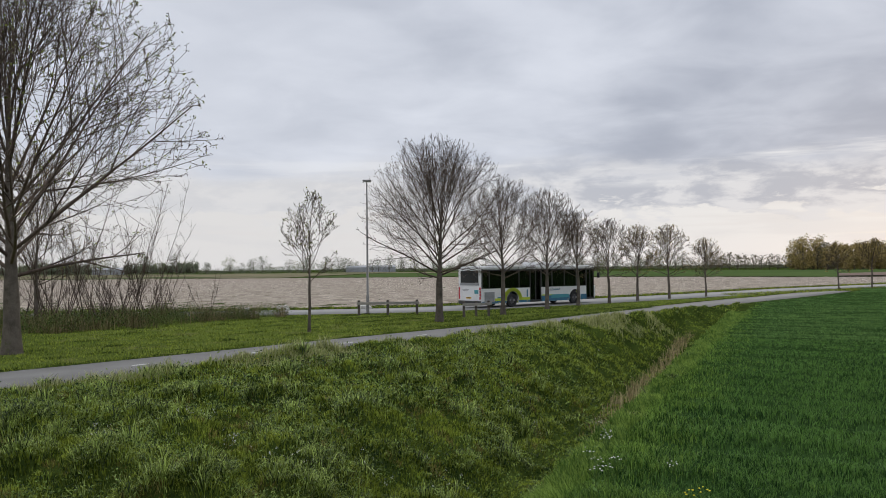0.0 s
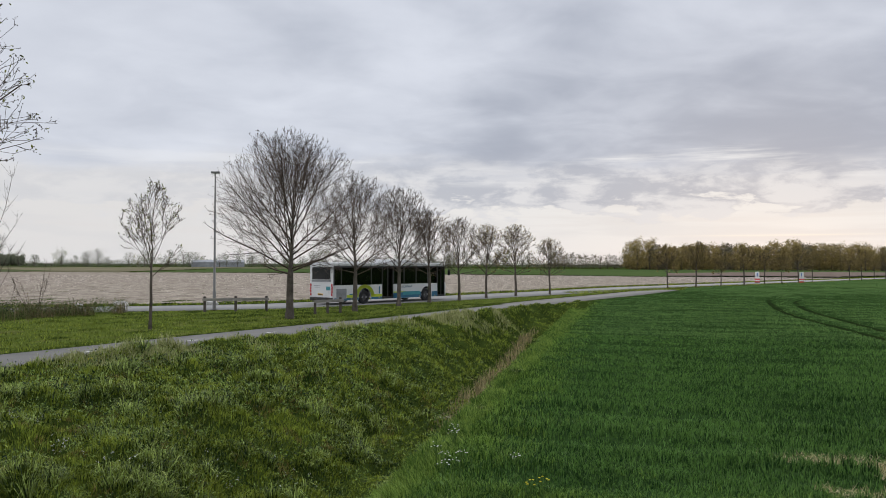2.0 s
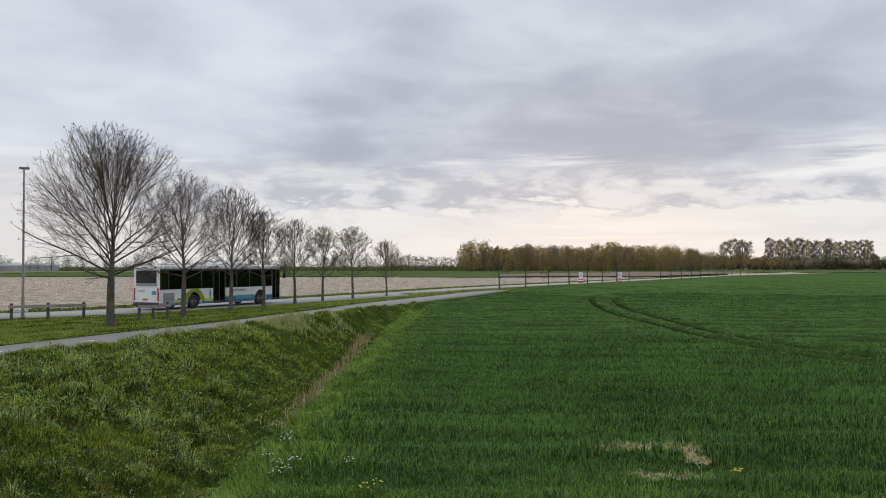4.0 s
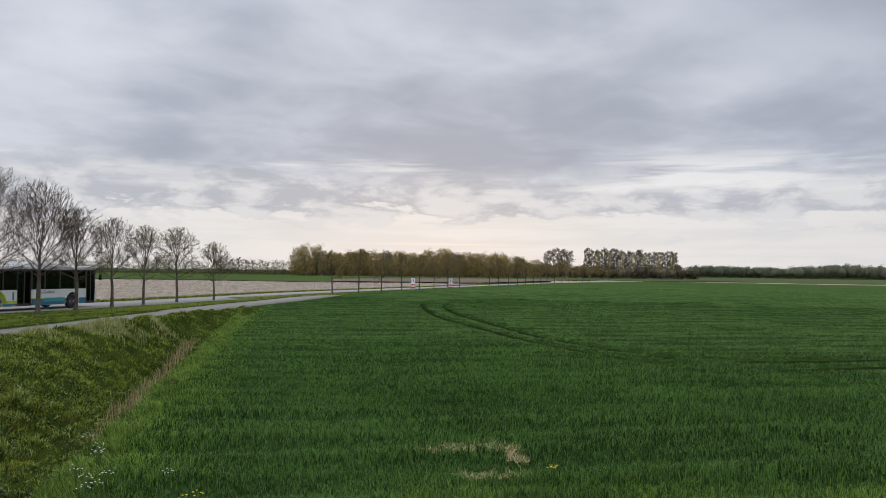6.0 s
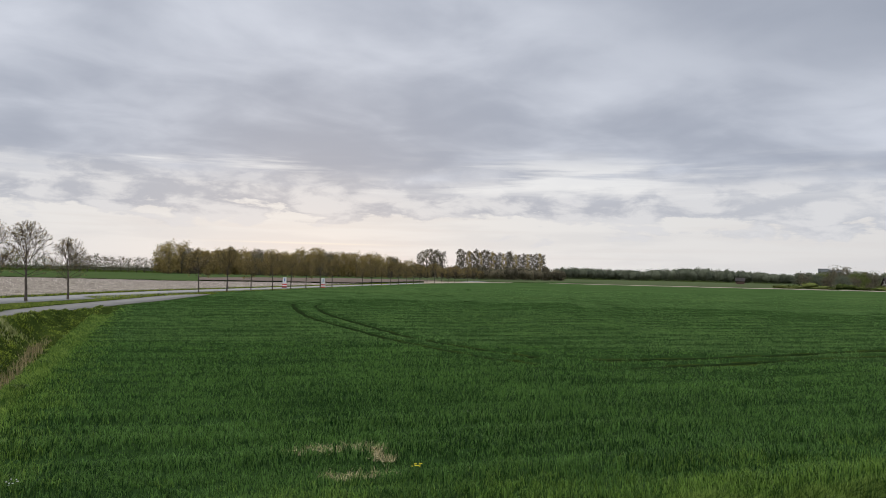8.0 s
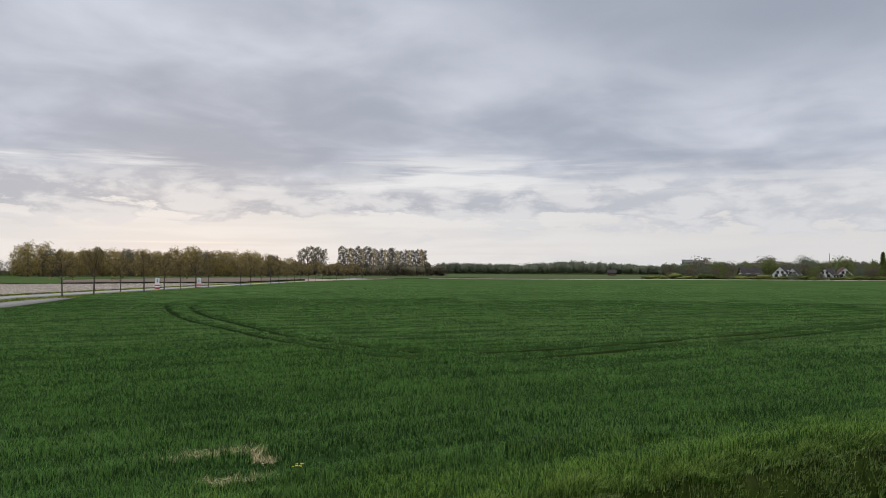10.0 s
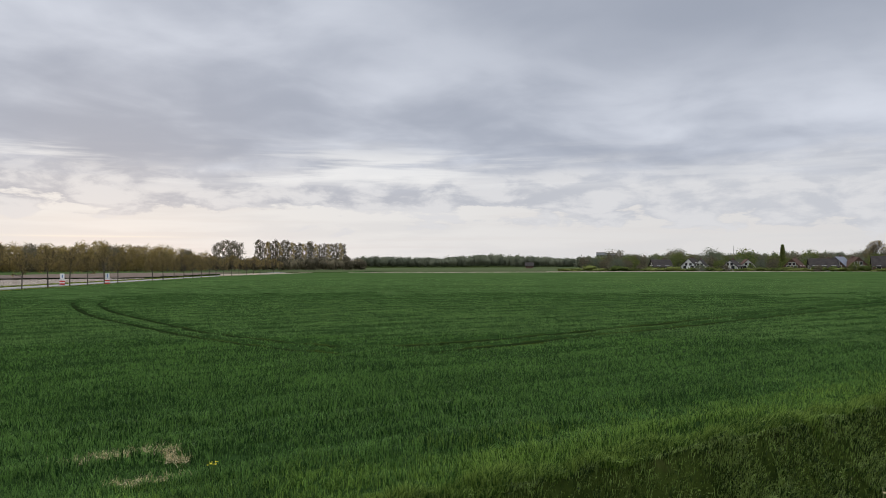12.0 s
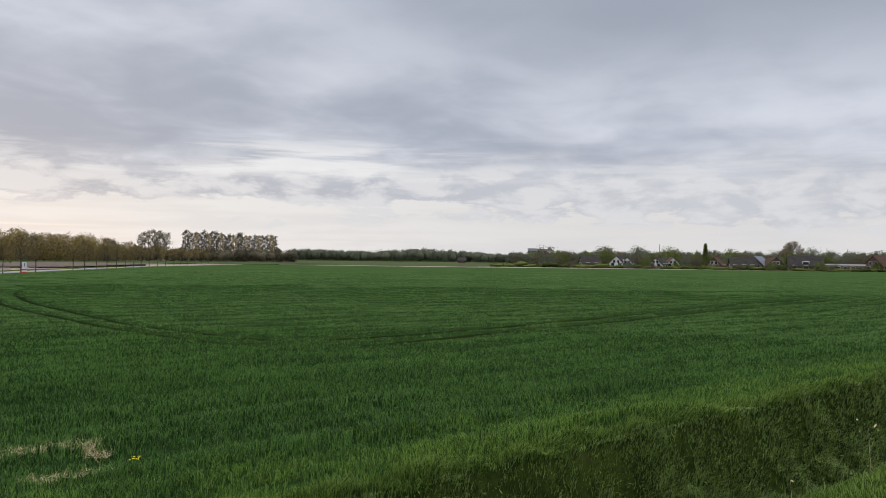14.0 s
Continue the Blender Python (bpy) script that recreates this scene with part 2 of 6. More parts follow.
def tube(points, radii, sides):
    """Vertices and quads of a tube along points."""
    points, radii = np.asarray(points, float), np.asarray(radii, float)
    n = len(points)
    d = np.gradient(points, axis=0)
    d /= np.linalg.norm(d, axis=1)[:, None] + 1e-9
    ref = np.array([0.31, 0.17, 0.93]) if abs(d[0, 2]) < 0.8 else np.array([0.95, 0.2, 0.1])
    a = np.cross(d, ref)
    a /= np.linalg.norm(a, axis=1)[:, None] + 1e-9
    b = np.cross(d, a)
    th = np.linspace(0, 2 * np.pi, sides, endpoint=False)
    v = points[:, None] + radii[:, None, None] * (np.cos(th)[None, :, None] * a[:, None] + np.sin(th)[None, :, None] * b[:, None])
    i, j = np.meshgrid(np.arange(n - 1), np.arange(sides), indexing="ij")
    k = (j + 1) % sides
    f = np.stack([i * sides + j, i * sides + k, (i + 1) * sides + k, (i + 1) * sides + j], -1).reshape(-1, 4)
    return v.reshape(-1, 3), f


class Pile:
    """Gathers vertices and faces of many pieces into one mesh."""

    def __init__(self):
        self.v, self.f, self.n = [], {}, 0

    def add(self, v, f):
        f = np.asarray(f)
        self.v.append(np.asarray(v, np.float32))
        self.f.setdefault(f.shape[1], []).append(f + self.n)
        self.n += len(v)

    def mesh(self, name, mat, smooth=False):
        return raw(name, np.concatenate(self.v), [np.concatenate(g) for g in self.f.values()], mat, smooth)


def blades(name, p, height, width, lean, mat, rng, segments=2, flow=None):
    """Grass blades standing on the points p: bent strips that come to a tip."""
    n = len(p)
    h = height * rng.uniform(0.55, 1.25, n)
    th = rng.uniform(0, 2 * np.pi, n)
    side = np.stack([np.cos(th), np.sin(th), np.zeros(n)], -1)
    ph = rng.uniform(0, 2 * np.pi, n)
    out = np.stack([np.cos(ph), np.sin(ph), np.zeros(n)], -1) * (lean * rng.uniform(0.1, 1.2, n))[:, None]
    if flow is not None:
        out = out + flow
    up = np.array([0, 0, 1.0])
    w = (width * rng.uniform(0.6, 1.3, n))[:, None] * side
    base, tip = p, p + h[:, None] * (up + out) / np.sqrt(1 + np.sum(out**2, -1))[:, None]
    if segments == 1:
        v = np.stack([base - w, base + w, tip], 1).reshape(-1, 3)
        f = np.arange(n * 3).reshape(-1, 3)
        return raw(name, v, f, mat)
    midp = base + 0.55 * h[:, None] * (up + 0.25 * out)
    v = np.stack([base - w, base + w, midp + 0.8 * w, midp - 0.8 * w, tip], 1).reshape(-1, 3)
    i = np.arange(n)[:, None] * 5
    return raw(name, v, [i + np.array([0, 1, 2, 3]), i + np.array([3, 2, 4])], mat)


# ---- lie of the land ----
E1, E2 = np.array([0.935, -0.355]), np.array([0.355, 0.935])
FAR_EDGE = np.array([(-60, -30), (-40, -8), (-26, 7.8), (-19, 16), (-14, 22), (-9.3, 27.9), (-6, 32.1), (-1.9, 37), (2.4, 42.5), (8.3, 50.6), (13.7, 58), (19, 64.8), (25, 71.9), (31, 79.6), (36, 86.5)], float)
PATH_W = 3.6
ROAD_NEAR = np.array([(-260, 45), (-120, 44), (-60, 45), (-30, 46.6), (-18, 47.8), (-9, 49.4), (-3, 51.3), (3, 55.6), (10, 61.8), (22, 72.9), (28.5, 79.2), (38, 88.8), (50, 98.5), (75, 117.6), (142, 168), (250, 249.5), (420, 378)], float)
ROAD_W = 6.0


def curve_points(p, step=1.0):
    """Points at even steps along a smooth curve through p."""
    p = np.asarray(p, float)
    q = np.concatenate([[2 * p[0] - p[1]], p, [2 * p[-1] - p[-2]]])
    out = []
    for i in range(1, len(q) - 2):
        n = max(2, int(np.linalg.norm(q[i + 1] - q[i]) / step))
        t = np.linspace(0, 1, n, endpoint=False)[:, None]
        out.append(0.5 * (2 * q[i] + (q[i + 1] - q[i - 1]) * t + (2 * q[i - 1] - 5 * q[i] + 4 * q[i + 1] - q[i + 2]) * t**2 + (3 * q[i] - q[i - 1] - 3 * q[i + 1] + q[i + 2]) * t**3))
    return np.concatenate(out + [p[-1:]])


def offset(p, d):
    """The line p moved d to its right."""
    t = np.gradient(p, axis=0)
    t /= np.linalg.norm(t, axis=1)[:, None]
    return p + d * np.stack([t[:, 1], -t[:, 0]], -1)


PATH_FAR = curve_points(FAR_EDGE)
PATH_NEAR = offset(PATH_FAR, PATH_W)
ROAD_A = curve_points(ROAD_NEAR, 2.0)
ROAD_B = offset(ROAD_A, -ROAD_W)


def side_of(line, x, y):
    """Signed distance to a line: positive to its right."""
    x, y = np.asarray(x, float), np.asarray(y, float)
    best, sign = np.full(x.shape, 1e9), np.ones(x.shape)
    for a, b in zip(line[:-1], line[1:]):
        d = b - a
        t = np.clip(((x - a[0]) * d[0] + (y - a[1]) * d[1]) / (d @ d), 0, 1)
        ex, ey = x - a[0] - t * d[0], y - a[1] - t * d[1]
        r = np.hypot(ex, ey)
        s = np.where(d[1] * ex - d[0] * ey >= 0, 1.0, -1.0)
        sign = np.where(r < best - 1e-9, s, sign)
        best = np.minimum(best, r)
    return best * sign


def lump(x, y, size, seed=0.0):
    """Cheap smooth unevenness between -1 and 1."""
    k = 2 * np.pi / size
    return (np.sin(k * x + 1.3 * seed + 1.1 * np.sin(0.7 * k * y + seed)) + np.sin(0.83 * k * y - 0.6 * k * x + 2.1 * seed) + np.sin(1.7 * k * (0.6 * x + 0.8 * y) + seed * 3)) / 3


def chance(i, j, seed):
    """A fixed random number between 0 and 1 for each cell of a grid."""
    q = np.sin(i * 127.1 + j * 311.7 + seed * 74.7) * 43758.5453
    return q - np.floor(q)


def hummocks(x, y, cell, seed, r0, r1, h0, h1, full=0.75):
    """Rounded tufts, one in most cells of a jittered grid: height over the ground."""
    i0, j0 = np.floor(x / cell), np.floor(y / cell)
    best = np.zeros(np.shape(x))
    for di in (-1, 0, 1):
        for dj in (-1, 0, 1):
            i, j = i0 + di, j0 + dj
            cx, cy = (i + 0.5 + 0.8 * (chance(i, j, seed) - 0.5)) * cell, (j + 0.5 + 0.8 * (chance(i, j, seed + 1) - 0.5)) * cell
            k = chance(i, j, seed + 2)
            rad = r0 + (r1 - r0) * k
            top = (h0 + (h1 - h0) * chance(i, j, seed + 3)) * (chance(i, j, seed + 4) < full)
            q = np.clip(1 - ((x - cx) ** 2 + (y - cy) ** 2) / rad**2, 0, 1)
            best = np.maximum(best, top * q**0.42)
    return best


def tufts(x, y):
    """Height of the grown-over hummocks of the banks."""
    w = x + 0.16 * lump(x, y, 1.7, 2), y + 0.16 * lump(x, y, 1.5, 5)
    return 0.9 * hummocks(*w, 0.95, 1, 0.36, 0.66, 0.12, 0.42, 0.8) + hummocks(*w, 0.46, 7, 0.15, 0.28, 0.05, 0.18, 0.8)


COARSE = PATH_NEAR[::3]
EDGE_U, EDGE_V, BED_U, BED_V, DEPTH = -3.05, 7.75, -4.8, 6.1, 1.7


def land(x, y):
    """Height of the ground."""
    x, y = np.asarray(x, float), np.asarray(y, float)
    u, v = E1[0] * x + E1[1] * y, E2[0] * x + E2[1] * y
    z = np.zeros(x.shape)
    near = (np.abs(x) < 90) & (y < 80) & (y > -60) & (v < 72)
    if not near.any():
        return z
    xn, yn, un, vn = x[near], y[near], u[near], v[near]
    dp = np.maximum(side_of(COARSE, xn, yn), 0)                      # off the path's edge
    stop = np.clip((58 - vn) / 24, 0, 1)                              # the ditch ends where path and field meet
    dc = np.where(vn > BED_V, np.minimum(np.abs(un - BED_U), np.where(un > BED_U, 99, np.hypot(un - BED_U, 0))), 99)
    dc = np.minimum(dc, np.where((un < BED_U) | (vn < EDGE_V), np.abs(vn - BED_V), 99))
    dc = np.maximum(dc - 0.5, 0)
    inside = (un > EDGE_U) & (vn > EDGE_V)
    df = np.where(inside, 0, np.hypot(np.maximum(EDGE_U - un, 0), np.maximum(EDGE_V - vn, 0)))
    field_side = (un > BED_U) & (vn > BED_V)
    dc2 = np.minimum(np.where(un < EDGE_U, np.abs(un - BED_U), 99), np.where(vn < EDGE_V, np.abs(vn - BED_V), 99))
    dc2 = np.maximum(dc2 - 0.5, 0)
    s_bank = np.clip(np.maximum(dp - 0.5, 0) / (np.maximum(dp - 0.5, 0) + dc + 1e-6), 0, 1)
    s_bank = s_bank**1.15
    s_field = np.clip(df / (df + dc2 + 1e-6), 0, 1)
    s_field = 1 - (1 - s_field) ** 2.6
    foot = np.clip(1 - dc / 3.4, 0, 1)
    s_bank = 0.34 * s_bank + 0.66 * foot * foot * (3 - 2 * foot) * np.clip((dp - 0.6) / 1.6, 0, 1)     # gentle above, steep towards the bed
    zz = np.where(field_side, -DEPTH * s_field, -DEPTH * s_bank) * stop
    # the mound on this side, on which one stands
    rise = np.clip((BED_V - 0.65 - vn) / 2.75, 0, 1)
    rise = 0.6 * rise + 0.4 * rise * rise * (3 - 2 * rise)
    zz = np.where(vn < BED_V, -DEPTH + (DEPTH + 0.98) * rise + 0.32 * np.clip((3.0 - vn) / 1.2, 0, 1), zz)
    wild = np.where(inside | (vn < 4.6), 0, np.clip((0.03 - zz) / 0.25, 0, 1)) * np.where(un > BED_U + 0.3, np.where(vn > 8.2, 0.25, 0.8), np.where(np.abs(un - BED_U) < 0.6, 0.5, 1))
    wild = np.where(inside | (vn < 4.6), 0, np.maximum(wild, 0.7 * np.clip(1 - dp / 2.5, 0, 1) * (vn < 60))) * np.where(vn < 17, np.clip((dp - 0.4) / 0.9, 0, 1), np.clip((dp - 0.15) / 0.3, 0, 1))
    # the bank's crest stands a little over the path
    zz = zz + np.where(inside, 0, (0.21 * np.clip((vn - 15.5) / 4, 0, 1) + 0.10 * np.clip((vn - 32) / 8, 0, 1)) * np.exp(-(((dp - 0.95) / 0.6) ** 2)) * (vn < 56) * (vn > 8))
    zz = zz + wild * (0.16 * np.maximum(lump(xn, yn, 3.1, 1), -0.3) + tufts(xn, yn) - 0.10)
    # a lip of tufts along the field's edges
    rim = np.maximum(np.exp(-(((vn - 7.95) / 0.32) ** 2)) * (un > -2.6), np.exp(-(((un + 3.05) / 0.32) ** 2)) * (vn > 8.4) * (vn < 50))
    zz = zz + rim * (0.55 * hummocks(xn, yn, 0.62, 21, 0.24, 0.46, 0.04, 0.26, 0.85) - 0.02)
    z[near] = zz
    return z


def grid_mesh(name, xs, ys, mat, z=None, keep=None, smooth=True):
    X, Y = np.meshgrid(xs, ys, indexing="ij")
    Z = land(X, Y) if z is None else z(X, Y)
    n, m = X.shape
    i, j = np.meshgrid(np.arange(n - 1), np.arange(m - 1), indexing="ij")
    f = np.stack([i * m + j, (i + 1) * m + j, (i + 1) * m + j + 1, i * m + j + 1], -1).reshape(-1, 4)
    v = np.stack([X, Y, Z], -1).reshape(-1, 3)
    if keep is not None:
        ok = keep(X, Y).ravel()
        f = f[ok[f].all(1)]
        used = np.unique(f)
        re = np.zeros(len(v), int)
        re[used] = np.arange(len(used))
        v, f = v[used], re[f]
    return raw(name, v, f, mat, smooth)


def ribbon(name, a, b, mat, z=0.0, drop=0.25):
    """A slab between two lines, with its edges turned down."""
    n = len(a)
    za, zb = np.full(n, z), np.full(n, z)
    rows = [np.c_[a, za - drop], np.c_[a, za], np.c_[(a + b) / 2, za + 0.02], np.c_[b, zb], np.c_[b, zb - drop]]
    v = np.stack(rows, 1).reshape(-1, 3)
    i, j = np.meshgrid(np.arange(n - 1), np.arange(4), indexing="ij")
    f = np.stack([i * 5 + j, (i + 1) * 5 + j, (i + 1) * 5 + j + 1, i * 5 + j + 1], -1).reshape(-1, 4)
    return raw(name, v, f, mat)


def spread(a, b, first, growth):
    """Steps that grow outwards from 0 to a limit b, mirrored from a."""
    out, x, s = [], 0.0, first
    while x < b:
        out.append(x)
        x += s
        s *= growth
    pos = np.array(out + [b])
    return np.concatenate([-pos[:0:-1], pos]) if a < 0 else pos


fine_x = np.concatenate([np.arange(-24, -15.01, 0.3), np.arange(-15, 20.01, 0.13), np.arange(20.3, 26.01, 0.3)])
fine_y = np.concatenate([np.arange(-2, 24.01, 0.13), np.arange(24.3, 66.01, 0.3)])
outer = 3800.0
far = np.array([1.0, 2.5, 5, 10, 20, 40, 80, 160, 320, 640, 1280, 2400, outer])
gx = np.concatenate([(-24 - far)[::-1], fine_x, 26 + far])
gy = np.concatenate([(-2 - far)[::-1], fine_y, 66 + far])
tagged(new("ground", grid_mesh("ground", gx, gy, m_ground)), "rough green grassland with a grassy ditch cut into it", "ground", kind="structure")


# ---- path, road, fields ----
path_ob = tagged(new("cycle_path", ribbon("cycle_path", PATH_FAR, PATH_NEAR, m_asphalt, 0.02)), "grey asphalt cycle path beside the grassy ditch", "path", kind="structure")
road_ob = tagged(new("road", ribbon("road", ROAD_B, ROAD_A, m_road, 0.03)), "pale grey asphalt country road along the row of trees", "road", kind="structure")

# short grass between path and road
VERGE_OK = lambda X, Y: (side_of(PATH_FAR[::2], X, Y) < -0.05) & (side_of(ROAD_A, X, Y) > 0.05) & (Y < 85)
verge_z = lambda X, Y: 0.025 + 0.02 * lump(X, Y, 3.0, 2)
tagged(new("verge", grid_mesh("verge", np.arange(-75, 34, 0.75), np.arange(-20, 85, 0.75), m_verge, verge_z, VERGE_OK)), "short grass verge between the cycle path and the road", "grass", kind="structure")


def polar_mesh(name, az0, az1, r0, r1, mat, z, keep, daz=0.25, grow=1.02, smooth=True):
    """A sheet on rays from the origin, finer near by, cut to the region keep."""
    rs = [r0]
    while rs[-1] < r1:
        rs.append(rs[-1] * grow)
    A, R = np.meshgrid(np.radians(np.arange(az0, az1 + daz / 2, daz)), np.array(rs), indexing="ij")
    X, Y = R * np.sin(A), R * np.cos(A)
    Z = z(X, Y)
    n, m = X.shape
    i, j = np.meshgrid(np.arange(n - 1), np.arange(m - 1), indexing="ij")
    f = np.stack([i * m + j, i * m + j + 1, (i + 1) * m + j + 1, (i + 1) * m + j], -1).reshape(-1, 4)
    ok = keep(X, Y).ravel()
    f = f[ok[f].all(1)]
    v = np.stack([X, Y, Z], -1).reshape(-1, 3)
    used = np.unique(f)
    re = np.zeros(len(v), int)
    re[used] = np.arange(len(used))
    return raw(name, v[used], re[f][:, ::-1], mat, smooth)


ROAD_FAR_COARSE = ROAD_B[::4]
SOIL_END = np.array([(-500, 320), (-146, 270), (-82, 256), (-12, 241), (46, 200), (70, 173), (92, 168), (106, 159), (116, 152)], float)
GREEN_END = np.array([(-1200, 700), (-400, 640), (0, 560), (120, 420), (200, 400), (330, 430)], float)
BROWN_END = np.array([(70, 190), (100, 225), (122, 241), (179, 268), (200, 240)], float)


def soil_z(X, Y):
    return 0.04 + 0.05 * lump(X, Y, 1.4, 3) + 0.05 * lump(X + 0.5 * Y, Y, 4.0, 5)


road_off = lambda X, Y: -side_of(ROAD_FAR_COARSE, X, Y)
soil_ok = lambda X, Y: (road_off(X, Y) > 2.6) & (side_of(SOIL_END, X, Y) > 0)
tagged(new("ploughed_field", polar_mesh("ploughed_field", -62, 50, 50, 420, m_soil, soil_z, soil_ok, 0.4, 1.012)), "bare pale ploughed soil field beyond the road", "field", kind="structure")
green_ok = lambda X, Y: (side_of(SOIL_END, X, Y) < -1.5) & (side_of(GREEN_END, X, Y) > 0) & (road_off(X, Y) > 4) & (X > -78 + 0.05 * Y) & (Y < 430)
stubble_ok = lambda X, Y: (side_of(SOIL_END, X, Y) < -1.5) & (side_of(GREEN_END, X, Y) > 0) & ((X < -80 + 0.05 * Y) | (Y > 433)) & (X < 190)
m_stubble = material("pale_stubble", (0.13, 0.115, 0.075), (0.22, 0.195, 0.13), 0.02, fine=0.3, rough=0.95, bump=0.4, gloss=0.0, spots=(0.012, 0.5, 0.56, (0.075, 0.095, 0.04)))
tagged(new("far_stubble_field", polar_mesh("far_stubble_field", -62, 24, 150, 1500, m_stubble, lambda X, Y: 0.12 + 0.04 * lump(X, Y, 9, 2), stubble_ok, 0.5, 1.02)), "pale dry stubble fields far beyond the bare soil", "field", kind="structure")
tagged(new("far_crop_field", polar_mesh("far_crop_field", -62, 47, 150, 1500, m_field2, lambda X, Y: 0.12 + 0.04 * lump(X, Y, 9, 2), green_ok, 0.5, 1.03)), "green crop field far beyond the bare soil", "field", kind="structure")
brown_ok = lambda X, Y: green_ok(X, Y) & (side_of(BROWN_END, X, Y) > 0)
tagged(new("dark_soil_field", polar_mesh("dark_soil_field", 24, 47, 150, 400, m_soil2, lambda X, Y: 0.30 + 0.05 * lump(X, Y, 5, 2), brown_ok, 0.5, 1.02)), "strip of darker bare soil along the country road", "field", kind="structure")

WHEAT_END = np.array([(150, 168), (219, 204), (226, 175), (236, 146), (258, 120), (285, 84), (322, 9), (360, -120)], float)
ROW2 = lambda x: 88.5 + 0.765 * (x - 39.4)
RUTS = [
    np.array([(44, 69.5), (41, 67), (36.5, 61.5), (33, 55.7), (30.5, 51), (28, 46), (25.6, 40.8), (23, 33), (20.8, 26.5), (19.6, 20.5), (19.6, 16.6), (21.5, 14.9), (24.5, 14.1), (29, 13.1), (36, 11.2), (48, 8.6), (70, 3)], float),
    np.array([(46, 68), (42.5, 64.6), (38.5, 60), (35, 55.5), (32.2, 50.5), (29.8, 46), (27.3, 40.2), (24.9, 34), (22.6, 28), (21.4, 22), (21.3, 18.6), (22.8, 16.9), (26.5, 15.4), (31, 14.2), (38, 12.5), (50, 10), (72, 4.5)], float),
]


def rut_depth(X, Y):
    d = np.full(np.shape(X), 9.0)
    near = (np.hypot(X, Y) < 90) & (X > 15)
    if near.any():
        d[near] = np.minimum(np.abs(side_of(RUTS[0], X[near], Y[near])), np.abs(side_of(RUTS[1], X[near], Y[near])))
    broken = 0.85 + 0.5 * lump(X, Y, 2.7, 12) + 0.3 * lump(X, Y, 0.9, 4)
    return np.clip(broken, 0.3, 1) * np.clip(2.3 - d / (0.17 + 0.13 * np.clip((30 - Y) / 14, 0, 1)), 0, 1) * np.clip((88 - np.hypot(X, Y)) / 14, 0, 1)


def rut_side(X, Y):
    """Crop height beside the ruts: lower on the side that was driven over."""
    k = np.ones(np.shape(X))
    near = (np.hypot(X, Y) < 90) & (X > 15)
    if near.any():
        for line in RUTS:
            d = side_of(line, X[near], Y[near])
            k[near] = np.minimum(k[near], np.where((d < 1.2) & (d > 0), 0.38 + 0.62 * d / 1.2, 1))
    return k


def wheat_ok(X, Y, margin=0.0):
    u, v = E1[0] * X + E1[1] * Y, E2[0] * X + E2[1] * Y
    left = (Y < ROW2(X) - 3.0 - margin) | (X < 20)
    return (u > -2.72 + 0.018 * np.maximum(v - 17, 0) + 0.16 * lump(X, Y, 3, 1) + margin) & (v > 8.15 + 0.12 * lump(X, Y, 2.4, 2) + margin) & left & (side_of(PATH_NEAR[::3], X, Y) > 1.2) & (side_of(WHEAT_END, X, Y) > 0)


BARE = [(6.55, 10.5, 0.25, 0.10), (6.95, 10.55, 0.24, 0.12), (7.3, 10.45, 0.24, 0.15), (7.53, 10.12, 0.16, 0.20), (7.42, 9.65, 0.11, 0.25), (6.2, 9.0, 0.18, 0.09), (6.55, 8.85, 0.24, 0.09)]


def bare(X, Y):
    """Where the crop has failed: a patch of bare ground and straw."""
    b = np.zeros(np.shape(X))
    for x, y, a, c in BARE:
        U, V = 0.8 * (X - x) - 0.6 * (Y - y), 0.6 * (X - x) + 0.8 * (Y - y)
        b = np.maximum(b, np.clip(1.6 - np.hypot(U / a, V / c) + 0.7 * lump(X, Y, 0.33, 3) + 0.4 * lump(X, Y, 0.13, 1), 0, 1))
    return b


def wheat_z(X, Y):
    r = np.hypot(X, Y)
    h = 0.11 + 0.14 * np.clip((r - 70) / 80, 0, 1)
    u, v = E1[0] * X + E1[1] * Y, E2[0] * X + E2[1] * Y
    h = (h + 0.075 * lump(u * 0.12, v, 1.75, 8) + 0.03 * lump(u * 0.3, v, 4.5, 6)) * rut_side(X, Y)
    rim = np.clip(np.minimum((u + 2.7) / 0.4, (v - 8.1) / 0.4), 0, 1)
    return h * rim * (1 - 0.97 * rut_depth(X, Y)) * (1 - 0.8 * bare(X, Y)) + 0.012


closed = lambda X, Y: np.hypot(X, Y) + 9 * lump(X, Y, 17, 4) + 5 * lump(X, Y, 5, 2) > 78
floor_ok = lambda X, Y: wheat_ok(X, Y) & (np.hypot(X, Y) < 110)
# sheet under the blades, its dark colour standing for shade between plants
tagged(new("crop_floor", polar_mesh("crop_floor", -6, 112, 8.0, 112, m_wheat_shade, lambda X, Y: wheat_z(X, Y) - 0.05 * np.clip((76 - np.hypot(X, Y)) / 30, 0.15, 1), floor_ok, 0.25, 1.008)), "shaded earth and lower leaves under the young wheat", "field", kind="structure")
tagged(new("wheat_field", polar_mesh("wheat_field", -6, 112, 62, 380, m_wheat_base, wheat_z, lambda X, Y: wheat_ok(X, Y) & closed(X, Y) & (rut_depth(X, Y) < 0.7), 0.2, 1.007)), "dense young green wheat field with curved tractor ruts", "field", kind="structure")
# rut floor near black: shade between the crop walls is in its colour
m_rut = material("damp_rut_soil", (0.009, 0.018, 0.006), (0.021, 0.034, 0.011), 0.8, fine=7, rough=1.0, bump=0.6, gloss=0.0)
